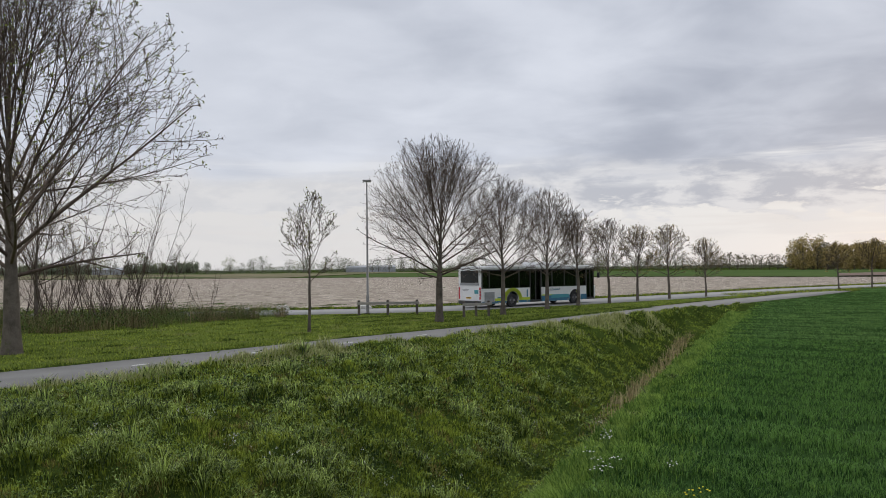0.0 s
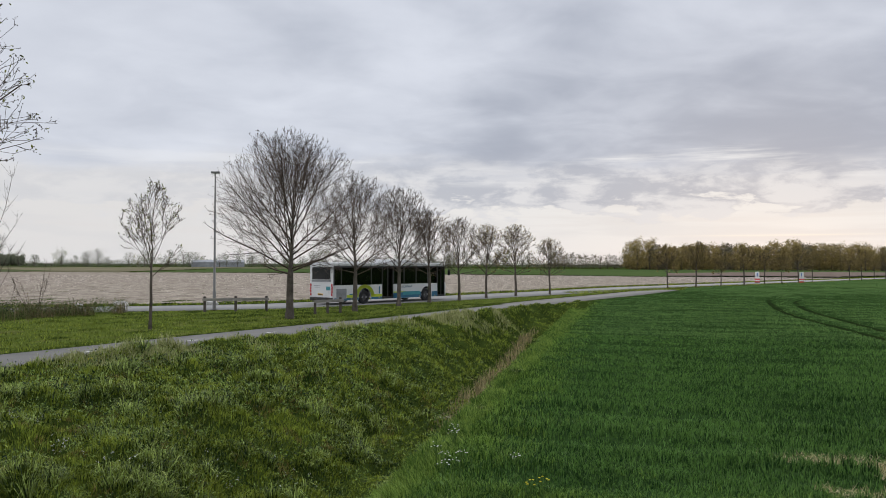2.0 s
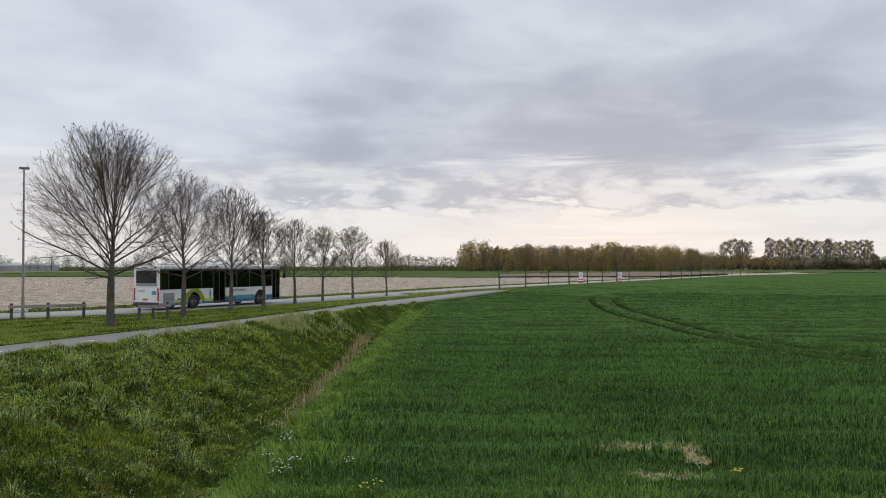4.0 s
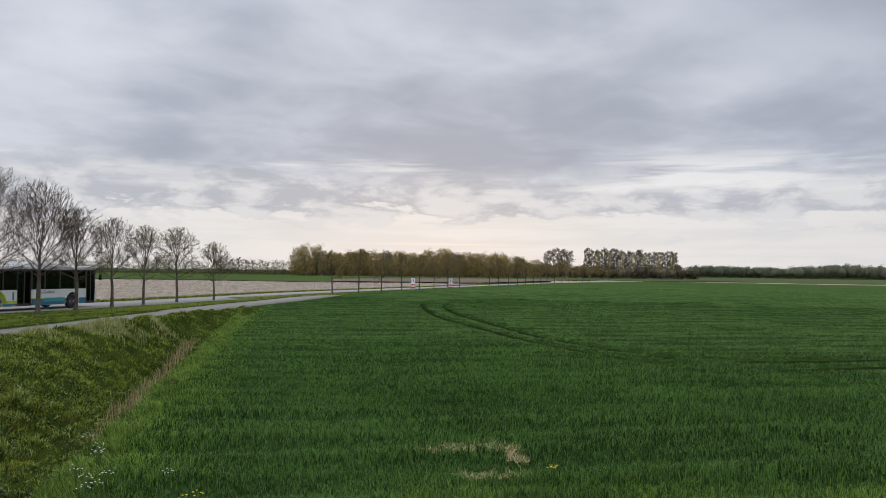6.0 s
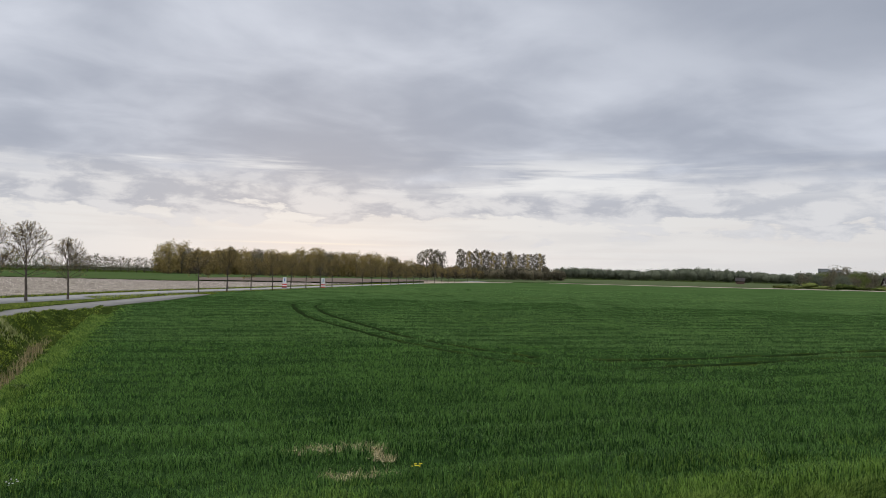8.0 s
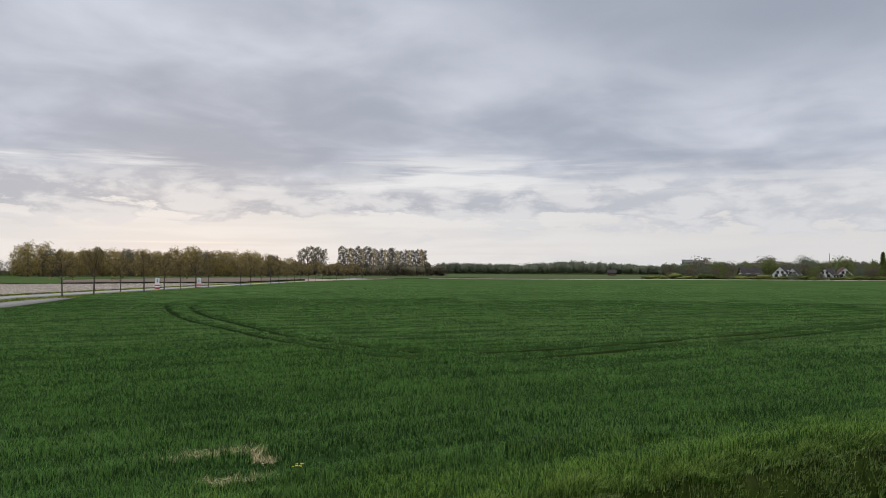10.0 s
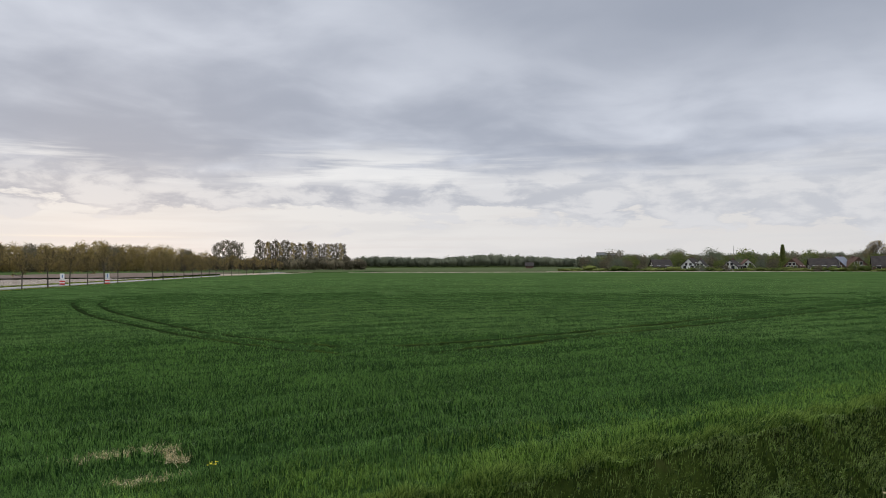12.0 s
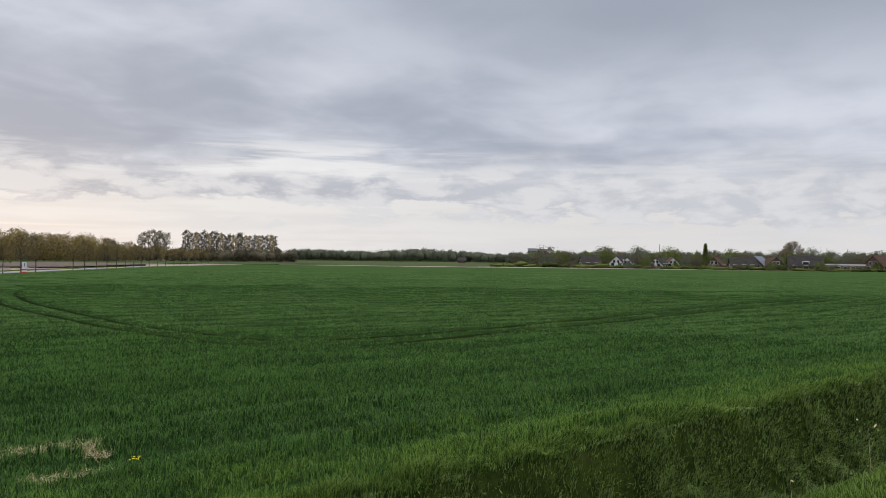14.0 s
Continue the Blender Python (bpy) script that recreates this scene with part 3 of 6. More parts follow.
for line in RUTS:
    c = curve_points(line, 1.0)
    tagged(new("wheel_rut", ribbon("wheel_rut", offset(c, -0.2), offset(c, 0.2), m_rut, 0.014, 0.04)), "narrow dark wheel rut pressed into the wheat, with shade in its colour", "rut", kind="structure")
strip_ok = lambda X, Y: (side_of(WHEAT_END, X, Y) < -1) & (side_of(offset(WHEAT_END, -42), X, Y) > 0) & (Y < 215) & (Y > -60)
tagged(new("bare_strip", polar_mesh("bare_strip", 40, 105, 180, 520, m_sand, lambda X, Y: 0.15 + 0 * X, strip_ok, 0.5, 1.03)), "pale bare strip of land at the wheat field's end", "field", kind="structure")

meadow_ok = lambda X, Y: (side_of(offset(WHEAT_END, -42), X, Y) < -1) & (Y < 560)
m_meadow = material("far_pale_meadow", (0.070, 0.092, 0.042), (0.105, 0.125, 0.062), 0.02, fine=0.2, **GRASS)
tagged(new("far_meadow", polar_mesh("far_meadow", 38, 112, 200, 860, m_meadow, lambda X, Y: 0.12 + 0 * X, meadow_ok, 0.5, 1.03)), "pale green meadow beyond the wheat field", "field", kind="structure")

# ---- trees ----


def spray(rng, start, way, length, r0, bend, steps, sides, pile, up=0.25, wander=0.12, shell=None):
    """One branch: a wandering tube that turns upwards; returns its points, ways and radii."""
    p, d = np.array(start, float), np.array(way, float)
    d /= np.linalg.norm(d)
    pts, ways = [p.copy()], [d.copy()]
    for i in range(steps):
        d = d + np.array([0, 0, up]) * bend + rng.normal(0, wander, 3)
        d /= np.linalg.norm(d)
        p = p + d * length / steps
        if shell and len(pts) > 1 and shell(p) > 1:
            break
        pts.append(p.copy())
        ways.append(d.copy())
    rad = r0 * np.linspace(1, 0.32, len(pts))
    pile.add(*tube(pts, rad, sides))
    return np.array(pts), np.array(ways), rad


def card_arrays(p, size, rng, n=1, spread_r=0.1):
    """Corners of small leaves near the points p."""
    q = np.repeat(p, n, 0) + rng.normal(0, spread_r, (len(p) * n, 3))
    k = len(q)
    a = rng.normal(0, 1, (k, 3))
    a /= np.linalg.norm(a, axis=1)[:, None]
    b = np.cross(a, rng.normal(0, 1, (k, 3)))
    b /= np.linalg.norm(b, axis=1)[:, None] + 1e-9
    s = (size * rng.uniform(0.5, 1.4, k))[:, None]
    v = np.stack([q, q + s * (a + 0.45 * b), q + 2.0 * s * a, q + s * (a - 0.45 * b)], 1).reshape(-1, 3)
    return v, np.arange(k)[:, None] * 4 + np.array([0, 1, 2, 3])


def leaf_cards(p, size, rng, mat, name="foliage", n=1, spread_r=0.1):
    return raw(name, *card_arrays(p, size, rng, n, spread_r), mat)


def tree_meshes(seed, height, clear, radius, limbs, trunk_r, widest=0.42, gaps=(0.42, 0.26, 0.16), twig=0.007, bud=0.03, buds=1, bud_mat=None, first=0.0, rise=(20, 74), leaf=None, swell=0.0, fork=0.6):
    """Trunk, branches and buds of a broad-leaved tree: limbs that reach the round outline of the crown, and three orders of side shoots."""
    rng = np.random.default_rng(seed)
    trunk, crown, tips = Pile(), Pile(), []
    up = np.array([0, 0, 1.0])
    z = np.linspace(0, height * 0.9, 14)
    bend = np.cumsum(rng.normal(0, 0.04, (14, 2)), 0) * (z / height)[:, None] * 1.3
    stem = np.c_[bend, z]
    above = np.clip((z - clear) / (height * 0.92 - clear), 0, 1)
    taper = np.where(z < clear, trunk_r * (1 - 0.16 * z / clear), trunk_r * 0.70 * np.clip(1 - above, 0.03, 1) ** 1.6)
    taper[0] *= 1.3
    trunk.add(*tube(stem, taper, 10))
    mid_z = clear + widest * (height - clear)
    reach = np.linspace(0.05, 2.4, 48)[:, None] * radius

    def room(p, d):
        """How far one can go from p along d inside the crown."""
        q = p + d * reach
        c = np.where(q[:, 2] > mid_z, height - mid_z, mid_z - clear * (0.75 + swell))
        e = ((q[:, 0] ** 2 + q[:, 1] ** 2) / radius**2 + ((q[:, 2] - mid_z) / c) ** 2) * (1 + 0.10 * math.sin(3 * math.atan2(d[1], d[0]) + seed) + 0.06 * math.sin(7 * math.atan2(d[1], d[0]) + 2 * seed))
        out = np.nonzero(e > 1)[0]
        return float(reach[out[0], 0] if len(out) else reach[-1, 0])

    STEPS, WANDER, CURL, SIDES = (9, 6, 4, 3), (0.04, 0.05, 0.07, 0.10), (0.01, 0.02, 0.08, 0.26), (6, 4, 3, 3)

    def grow(p, d, length, r, level):
        n = STEPS[level]
        pts, ways = [p], [d]
        for i in range(n):
            d = d + rng.normal(0, WANDER[level], 3) + up * (CURL[level] * (0.3 + i / n))
            d = d / math.sqrt(d @ d)
            p = p + d * (length / n)
            pts.append(p)
            ways.append(d)
        rad = np.linspace(r, max(0.28 * r, twig * 0.8), n + 1)
        crown.add(*tube(pts, rad, SIDES[level]))
        if level >= 2:
            tips.append(p)
        if level == 3:
            tips.append(pts[-2])
            return
        k = max(2, int(length / gaps[level]))
        spin = rng.uniform(0, 6.28)
        for c in range(k):
            g = (0.16 if level == 0 else 0.1) + 0.87 * (c + rng.uniform(0, 1)) / k
            j = min(int(g * n), n - 1)
            o = pts[j] + (pts[j + 1] - pts[j]) * (g * n - j)
            t = ways[j + 1]
            a = np.cross(t, up if abs(t[2]) < 0.9 else np.array([1.0, 0, 0]))
            a /= math.sqrt(a @ a)
            b = np.cross(a, t)
            spin += 2.4 + rng.normal(0, 0.4)
            ang = radians(rng.uniform(20, 42) + 8 * (level > 1))
            nd = t * math.cos(ang) + (a * math.cos(spin) + b * math.sin(spin)) * math.sin(ang)
            want = (length * (1 - 0.7 * g) * 0.7, length * (1 - 0.6 * g) * 0.62, length * 0.62)[level] * rng.uniform(0.75, 1.25)
            nl = min(want, 1.03 * room(o, nd))
            if nl > 0.07:
                grow(o, nd, nl, max(float(rad[j]) * (0.58, 0.55, 0.6)[level], twig), level + 1)

    az = first
    for k in range(limbs):
        f = (k + (rng.uniform(0.1, 0.9) if k else 0)) / limbs
        h = clear + (height * fork - clear) * f**1.15
        i = min(max(np.searchsorted(z, h), 1), 13)
        t = (h - z[i - 1]) / (z[i] - z[i - 1])
        start = stem[i - 1] * (1 - t) + stem[i] * t
        rr = float(taper[i - 1] * (1 - t) + taper[i] * t)
        e = radians(rise[0] + (rise[1] - rise[0]) * f + rng.normal(0, 6))
        way = np.array([math.cos(az) * math.cos(e), math.sin(az) * math.cos(e), math.sin(e)])
        grow(start, way, room(start, way) * rng.uniform(0.9, 1.03), max(min(rr * 0.55, trunk_r * 0.26 * (1.0 - 0.4 * f)), twig * 1.6), 0)
        az += 2.4 + rng.normal(0, 0.25)
    top = stem[-1]
    for k in range(3):
        way = np.array([0.25 * math.cos(2.1 * k), 0.25 * math.sin(2.1 * k), 0.95])
        grow(top, way / math.sqrt(way @ way), max(0.4, room(top, up)), float(taper[-1]) * 0.8 + twig, 1)
    tips = np.array(tips)
    out = [trunk.mesh("trunk", m_bark, True), crown.mesh("crown", m_twig, True)]
    if buds:
        v1, f1 = card_arrays(tips, bud, rng, 2, bud * 0.35)
        out.append(raw("bud", v1, f1, m_twig if leaf else bud_mat or m_bud))
    if leaf:
        some = tips[rng.random(len(tips)) < leaf[0]]
        out.append(leaf_cards(some, leaf[1], rng, bud_mat or m_bud, "foliage", leaf[2], leaf[1] * 1.1))
    return out


def tree(meshes, label, at, turn=0.0, scale=1.0, group="", category="tree", squash=1.0):
    ob = thing("tree", label, category, (*at, float(land(np.array([at[0]]), np.array([at[1]]))[0]) - 0.03), turn, group)
    ob.scale = (scale * squash, scale * squash, scale)
    for me in meshes:
        part(me.name.split(".")[0], me, None, ob)
    return ob


ROW = "row of trees along the road"
big_meshes = tree_meshes(11, 9.75, 2.35, 4.05, 28, 0.20, 0.40, (0.52, 0.39, 0.26), 0.0068, 0.026, 1, m_twig, first=3.4, rise=(22, 82))
tree(big_meshes, "large bare grey roadside tree with a broad round crown", (-2.35, 41.7), 40, 1.0, ROW)
mid_a = tree_meshes(12, 8.3, 2.2, 2.9, 22, 0.15, 0.44, (0.48, 0.37, 0.25), 0.0075, 0.022, 1, m_twig, rise=(20, 82))
mid_b = tree_meshes(13, 8.2, 2.2, 2.75, 22, 0.14, 0.46, (0.48, 0.37, 0.25), 0.0078, 0.024, 1, m_twig, rise=(24, 82), leaf=(0.12, 0.03, 1))
mid_c = tree_meshes(14, 6.6, 2.0, 2.2, 18, 0.12, 0.46, (0.44, 0.32, 0.22), 0.009, 0.026, 1, m_leaf_brown, rise=(24, 80), leaf=(0.5, 0.04, 1))
mid_d = tree_meshes(15, 6.2, 1.9, 1.95, 18, 0.11, 0.46, (0.44, 0.32, 0.22), 0.009, 0.026, 1, m_leaf_brown, rise=(24, 80), leaf=(0.7, 0.045, 2))
ROW1 = [(1.2, 47.6, mid_a, 1.0, "bare dark roadside tree with an upright crown"), (4.35, 53.6, mid_b, 1.0, "bare roadside tree with dense fine twigs"),
        (7.0, 57.9, mid_c, 1.06, "roadside tree with bronze buds in its crown"), (9.85, 61.5, mid_c, 1.0, "roadside tree with bronze buds in its crown"),
        (12.7, 64.9, mid_d, 1.0, "small roadside tree with yellowish young leaves"), (16.1, 68.4, mid_d, 1.03, "small roadside tree with yellowish young leaves"),
        (20.3, 72.2, mid_d, 0.86, "small roadside tree with yellowish young leaves")]
for k, (x, y, me, s, words) in enumerate(ROW1):
    tree(me, words, (x, y), 70 * k + 15, s, ROW)
young = tree_meshes(16, 6.5, 2.3, 1.35, 10, 0.070, 0.52, (0.40, 0.30, 0.22), 0.008, 0.03, 1, m_bud, rise=(42, 80), leaf=(0.6, 0.055, 1), fork=0.66)
tree(young, "slender young tree with fresh green leaves on the verge", (-8.0, 35.6), 0, 1.0)
left_meshes = tree_meshes(17, 15.4, 2.75, 6.4, 24, 0.29, 0.36, (0.92, 0.62, 0.41), 0.009, 0.042, 1, m_bud, first=0.55, rise=(24, 80), leaf=(0.40, 0.06, 2), fork=0.5)
tree(left_meshes, "tall tree with opening green buds beside the cycle path", (-16.6, 26.8), 0, 1.0)
small_leafy = [tree_meshes(21 + k, 5.3, 1.9, 1.75, 11, 0.09, 0.45, (0.45, 0.32, 0.24), 0.014, 0.05, 1, m_leaf_brown, leaf=(1.0, 0.085, 3)) for k in range(2)]
ROW2_X = [39.4, 45.1, 50.7, 56.4, 61.9, 67.0, 72.3, 77.0, 91.5, 97, 103, 109, 115, 121, 127, 133, 140, 148, 156, 165, 174, 184, 195, 207, 220]
for k, x in enumerate(ROW2_X):
    tree(small_leafy[k % 2], "small roadside tree with bronze spring leaves", (x, ROW2(x)), 63 * k, 1.0 + 0.12 * math.sin(k * 2.3), ROW)

# bare saplings and a half-bare tree in the brush by the road


def sapling_meshes(seed, height, stems, fan_out, thick=0.022):
    """Thin stems from one foot, with short upright side shoots."""
    rng = np.random.default_rng(seed)
    wood = Pile()
    for k in range(stems):
        a = rng.uniform(0, 6.28)
        way = np.array([fan_out * math.cos(a), fan_out * math.sin(a), 1.0])
        tall = height * rng.uniform(0.6, 1.0)
        sp, sw, sr = spray(rng, (0.1 * math.cos(a), 0.1 * math.sin(a), 0), way, tall, thick * rng.uniform(0.7, 1.2), 0.5, 9, 4, wood, 0.04, 0.05)
        for q in range(int(3.6 * tall)):
            g = rng.uniform(0.12, 0.97)
            j = min(int(g * 9), 8)
            out = rng.normal(0, 1, 3)
            out[2] = abs(out[2]) * 0.6 + 0.5
            tp, tw, tr = spray(rng, sp[j] + (sp[j + 1] - sp[j]) * (g * 9 - j), sw[j] * 0.6 + out * 0.6, tall * rng.uniform(0.10, 0.26) * (1.2 - g), 0.008, 0.5, 3, 3, wood, 0.2, 0.1)
            for w in range(2):
                b = tp[1 + w % 2]
                d = tw[1] + rng.normal(0, 0.5, 3)
                wood.add(*tube([b, b + d * 0.09 * tall * rng.uniform(0.3, 0.9)], [0.006, 0.004], 3))
    return [wood.mesh("stem", m_twig, True)]


SAPLINGS = [sapling_meshes(31, 7.6, 5, 0.30, 0.021), sapling_meshes(32, 8.0, 4, 0.42, 0.025), sapling_meshes(33, 5.0, 7, 0.50, 0.018), sapling_meshes(34, 3.2, 4, 0.4, 0.018)]
SHRUBS = [(-21.1, 40.6, 0, 1.0), (-20.7, 41.5, 1, 0.85), (-19.5, 42.4, 0, 1.1), (-19.0, 43.0, 1, 1.0), (-22.9, 39.8, 2, 1.3), (-23.2, 41.0, 0, 1.15), (-26.8, 39.5, 2, 1.3), (-21.5, 42.4, 2, 0.9), (-19.0, 44.0, 2, 0.8), (-15.9, 44.2, 3, 1.0), (-20.2, 43.4, 3, 1.1), (-23.0, 42.2, 3, 1.2), (-17.2, 43.6, 3, 0.8), (-22.2, 40.2, 1, 1.05), (-20.1, 41.9, 2, 1.2), (-24.6, 40.4, 0, 1.2), (-18.2, 43.2, 2, 1.0), (-19.6, 41.3, 3, 1.3)]
for k, (x, y, i, s) in enumerate(SHRUBS):
    ob = tree(SAPLINGS[i], "thin bare many-stemmed sapling in the brush by the road", (x, y), 77 * k, s, "bare saplings by the road", "shrub")
    ob.name = "sapling"
side_tree = tree_meshes(35, 9.6, 2.2, 2.6, 16, 0.12, 0.45, (0.5, 0.36, 0.24), 0.010, 0.035, 1, m_leaf_brown, rise=(20, 72))
tree(side_tree, "thin half-bare tree standing in the brush", (-23.5, 40.0), 10, 1.0)

# ---- far woods ----


def puff_meshes(seed, height, clear, radius, count, size, mat, column=0.5):
    """A far tree in leaf: trunk, some limbs, and a crown of small leaf clumps with gaps."""
    rng = np.random.default_rng(seed)
    trunk = Pile()
    trunk.add(*tube([(0, 0, 0), (0.05, 0, height * 0.4), (0, 0.05, height * 0.85)], [height * 0.018 + 0.05, height * 0.013 + 0.03, 0.03], 6))
    clumps = int(34 + 40 * column)
    f = (np.arange(clumps) + rng.uniform(0, 1, clumps)) / clumps
    w = radius * np.sin(np.pi * np.clip(0.16 + 0.74 * f, 0, 1)) ** 0.7
    a = rng.uniform(0, 6.28, clumps)
    out = w * np.sqrt(rng.uniform(0.12, 1, clumps))
    mid = np.stack([out * np.cos(a), out * np.sin(a), clear + (height - clear) * f * 0.97], -1)
    for o in mid[::4]:
        trunk.add(*tube([(0, 0, max(clear * 0.6, o[2] - 1.5 - 0.8 * math.hypot(o[0], o[1]))), o * np.array([0.5, 0.5, 0.9]), o], [0.10, 0.07, 0.03], 4))
    k = count // clumps
    d = np.clip(rng.normal(0, 1, (clumps, k, 3)), -1.5, 1.5) * (radius * rng.uniform(0.13, 0.24, clumps))[:, None, None]
    pts = (mid[:, None] + d).reshape(-1, 3)
    pts = pts[pts[:, 2] > clear * 0.6]
    return [trunk.mesh("trunk", m_bark), leaf_cards(pts, size, rng, mat, "crown")]


def az_at(az, r):
    return (r * math.sin(radians(az)), r * math.cos(radians(az)))


def plant(kinds, label, az, r, turn, s, group, name="tree"):
    ob = tree(kinds, label, az_at(az, r), turn, s, group)
    ob.name = name
    return ob


# pale grey-green leaf tone, with the haze of distance mixed into the colour
m_wood_hazed = material("far_dark_woodland", (0.120, 0.136, 0.098), (0.215, 0.232, 0.160), 0.04, fine=0.5, rough=0.8, bump=0, island=0.3, through_light=0.4, gloss=0.0)
rng = np.random.default_rng(5)
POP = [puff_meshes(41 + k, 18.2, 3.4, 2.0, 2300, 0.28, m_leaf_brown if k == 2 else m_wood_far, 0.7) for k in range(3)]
for k in range(22):
    az = 42.6 + 6.15 * k / 21 + rng.normal(0, 0.03)
    plant(POP[k % 3], "tall slim poplar just coming into leaf, far off", az, 470 + 3 * k, 50 * k, 0.97 + rng.uniform(-0.05, 0.05), "far row of poplars", "poplar")
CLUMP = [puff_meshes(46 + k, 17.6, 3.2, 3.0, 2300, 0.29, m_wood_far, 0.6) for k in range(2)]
for k, (az, s) in enumerate([(39.75, 0.9), (40.15, 0.97), (40.55, 1.0), (40.95, 0.98), (41.35, 0.92)]):
    plant(CLUMP[k % 2], "poplar of a small far group", az, 455 + 4 * k, 80 * k, s, "far group of poplars", "poplar")
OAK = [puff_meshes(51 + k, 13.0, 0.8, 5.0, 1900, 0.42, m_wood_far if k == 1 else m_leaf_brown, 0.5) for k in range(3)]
LIT = [puff_meshes(55 + k, 13.8, 1.2, 3.9, 1500, 0.36, m_leaf_brown, 0.5) for k in range(2)]
for k in range(44):
    az = 21.7 + 17.2 * k / 43 + rng.normal(0, 0.08)
    top = 1.0 + (0.18 if az < 23.2 else 0) + 0.16 * math.exp(-((az - 32) / 1.2) ** 2) - 0.25 * max(0, (az - 36.5) / 2.5)
    plant(LIT[k % 2] if k % 4 else OAK[k % 3], "far tree at the wood's edge, with bronze spring leaves", az, 395 + rng.uniform(-8, 14), 33 * k, 0.9 * top * rng.uniform(0.92, 1.06), "far wood's edge")
for k in range(16):
    az = 22 + 15.5 * k / 15 + rng.normal(0, 0.15)
    plant(OAK[(k + 1) % 3], "far dark tree in the wood", az, 425 + rng.uniform(0, 15), 61 * k, 0.92 * rng.uniform(0.85, 1.05), "far wood")
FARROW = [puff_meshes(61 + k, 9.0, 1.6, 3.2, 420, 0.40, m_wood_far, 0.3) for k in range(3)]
HORIZON = [puff_meshes(65 + k, 11.5, 2.6, 4.2 + 0.7 * k, 620, 0.34, m_wood_hazed if k < 2 else m_leaf_green, 0.35) for k in range(3)]
for k in range(12):
    az = 15.8 + 5.6 * k / 11
    plant(FARROW[k % 3], "small far tree of an avenue", az, 420, 47 * k, 0.92 * rng.uniform(0.85, 1.1), "far avenue of trees")
for k, az in enumerate(np.arange(-33.5, 15.5, 0.62)):
    plant(HORIZON[(0, 1, 0, 1, 2, 0, 1)[k % 7]], "far tree along the edge of the fields", az + rng.normal(0, 0.35), 610 + rng.uniform(-40, 60), 37 * k, rng.uniform(0.6, 1.25), "far trees beyond the fields")


def wood_band(name, label, az0, az1, r, height, depth, count, size, mat, seed, rough=0.35, per=160, body=True):
    """A far wood: rounded crowns of leaf clumps side by side, under an uneven roofline."""
    g = np.random.default_rng(seed)
    trees = max(8, count // per)
    az = np.repeat(np.linspace(az0, az1, trees) + g.normal(0, 0.3 * (az1 - az0) / trees, trees), per)
    rr = np.repeat(r + depth * g.uniform(0, 1, trees) ** 1.5, per)
    top = height(az) * np.repeat(1 + rough * g.uniform(-1, 0.6, trees), per)
    d = g.normal(0, 1, (len(az), 3))
    d /= np.linalg.norm(d, axis=1)[:, None]
    d *= g.uniform(0.6, 1.0, len(az))[:, None]
    wide = np.repeat(np.maximum(radians(az1 - az0) * r / trees * 1.3, g.uniform(0.28, 0.42, trees) * height(np.array([az0 + az1]) / 2)[0]), per)
    a = np.radians(az)
    p = np.stack([rr * np.sin(a) + d[:, 0] * wide, rr * np.cos(a) + d[:, 1] * wide, top * (0.54 + 0.46 * d[:, 2])], -1)
    low = g.random(len(az)) < 0.2
    p[low, 2] *= 0.4
    lv, lf = card_arrays(p, size, g)
    # a rough body inside each crown, under the leaves
    bm = bmesh.new()
    bmesh.ops.create_icosphere(bm, subdivisions=2, radius=0.8)
    iv = np.array([q.co[:] for q in bm.verts])
    jf = np.array([[q.index for q in f.verts] for f in bm.faces])
    bm.free()
    first = np.arange(0, len(az), per)
    mid = np.stack([rr[first] * np.sin(a[first]), rr[first] * np.cos(a[first]), top[first] * 0.5], -1)
    size3 = np.stack([wide[first], wide[first], top[first] * 0.5], -1)
    bv = (mid[:, None] + iv[None] * size3[:, None] * g.uniform(0.55, 1.2, (len(first), len(iv), 1))).reshape(-1, 3)
    bf = (np.arange(len(first))[:, None, None] * len(iv) + jf[None]).reshape(-1, 3) + len(lv)
    me = raw(name, np.concatenate([lv, bv]), [lf, bf], mat) if body else raw(name, lv, lf, mat)
    return tagged(new(name, me), label, "wood", kind="stuff")


wood_band("far_ridge_wood", "low wooded ridge on the horizon", 49.6, 68, 840, lambda az: 12.0 + 2.0 * np.exp(-((az - 51.5) / 1.2) ** 2) + 3.4 * np.exp(-((az - 59.5) / 2.2) ** 2) - 3.0 * np.clip((az - 63) / 4, 0, 1), 60, 60000, 0.5, m_wood_hazed, 3, 0.16, 300)
wood_band("far_village_wood", "wooded skyline behind the village", 66, 112, 620, lambda az: 11.0 + 0.06 * (az - 66), 60, 60000, 0.55, m_wood_hazed, 4, 0.22, 240)
wood_band("far_hedge", "long hedge on the horizon beyond the fields", -62, 22, 660, lambda az: 5.2 + 4.2 * np.exp(-((az + 27) / 5) ** 2) + 1.6 * np.sin(az * 0.9) * np.sin(az * 0.37), 50, 56000, 0.42, m_wood_hazed, 6, 0.6, 160, False)
wood_band("far_field_wood", "low grey-green wood beyond the fields", -60, -20.5, 655, lambda az: 8.5 + 1.5 * np.sin(az * 0.8), 40, 30000, 0.5, m_wood_hazed, 10, 0.3)
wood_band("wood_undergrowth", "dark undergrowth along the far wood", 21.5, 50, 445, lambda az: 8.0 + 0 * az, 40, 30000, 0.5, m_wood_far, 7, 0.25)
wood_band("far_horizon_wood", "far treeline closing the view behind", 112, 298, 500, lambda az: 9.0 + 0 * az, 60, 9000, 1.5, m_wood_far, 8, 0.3)
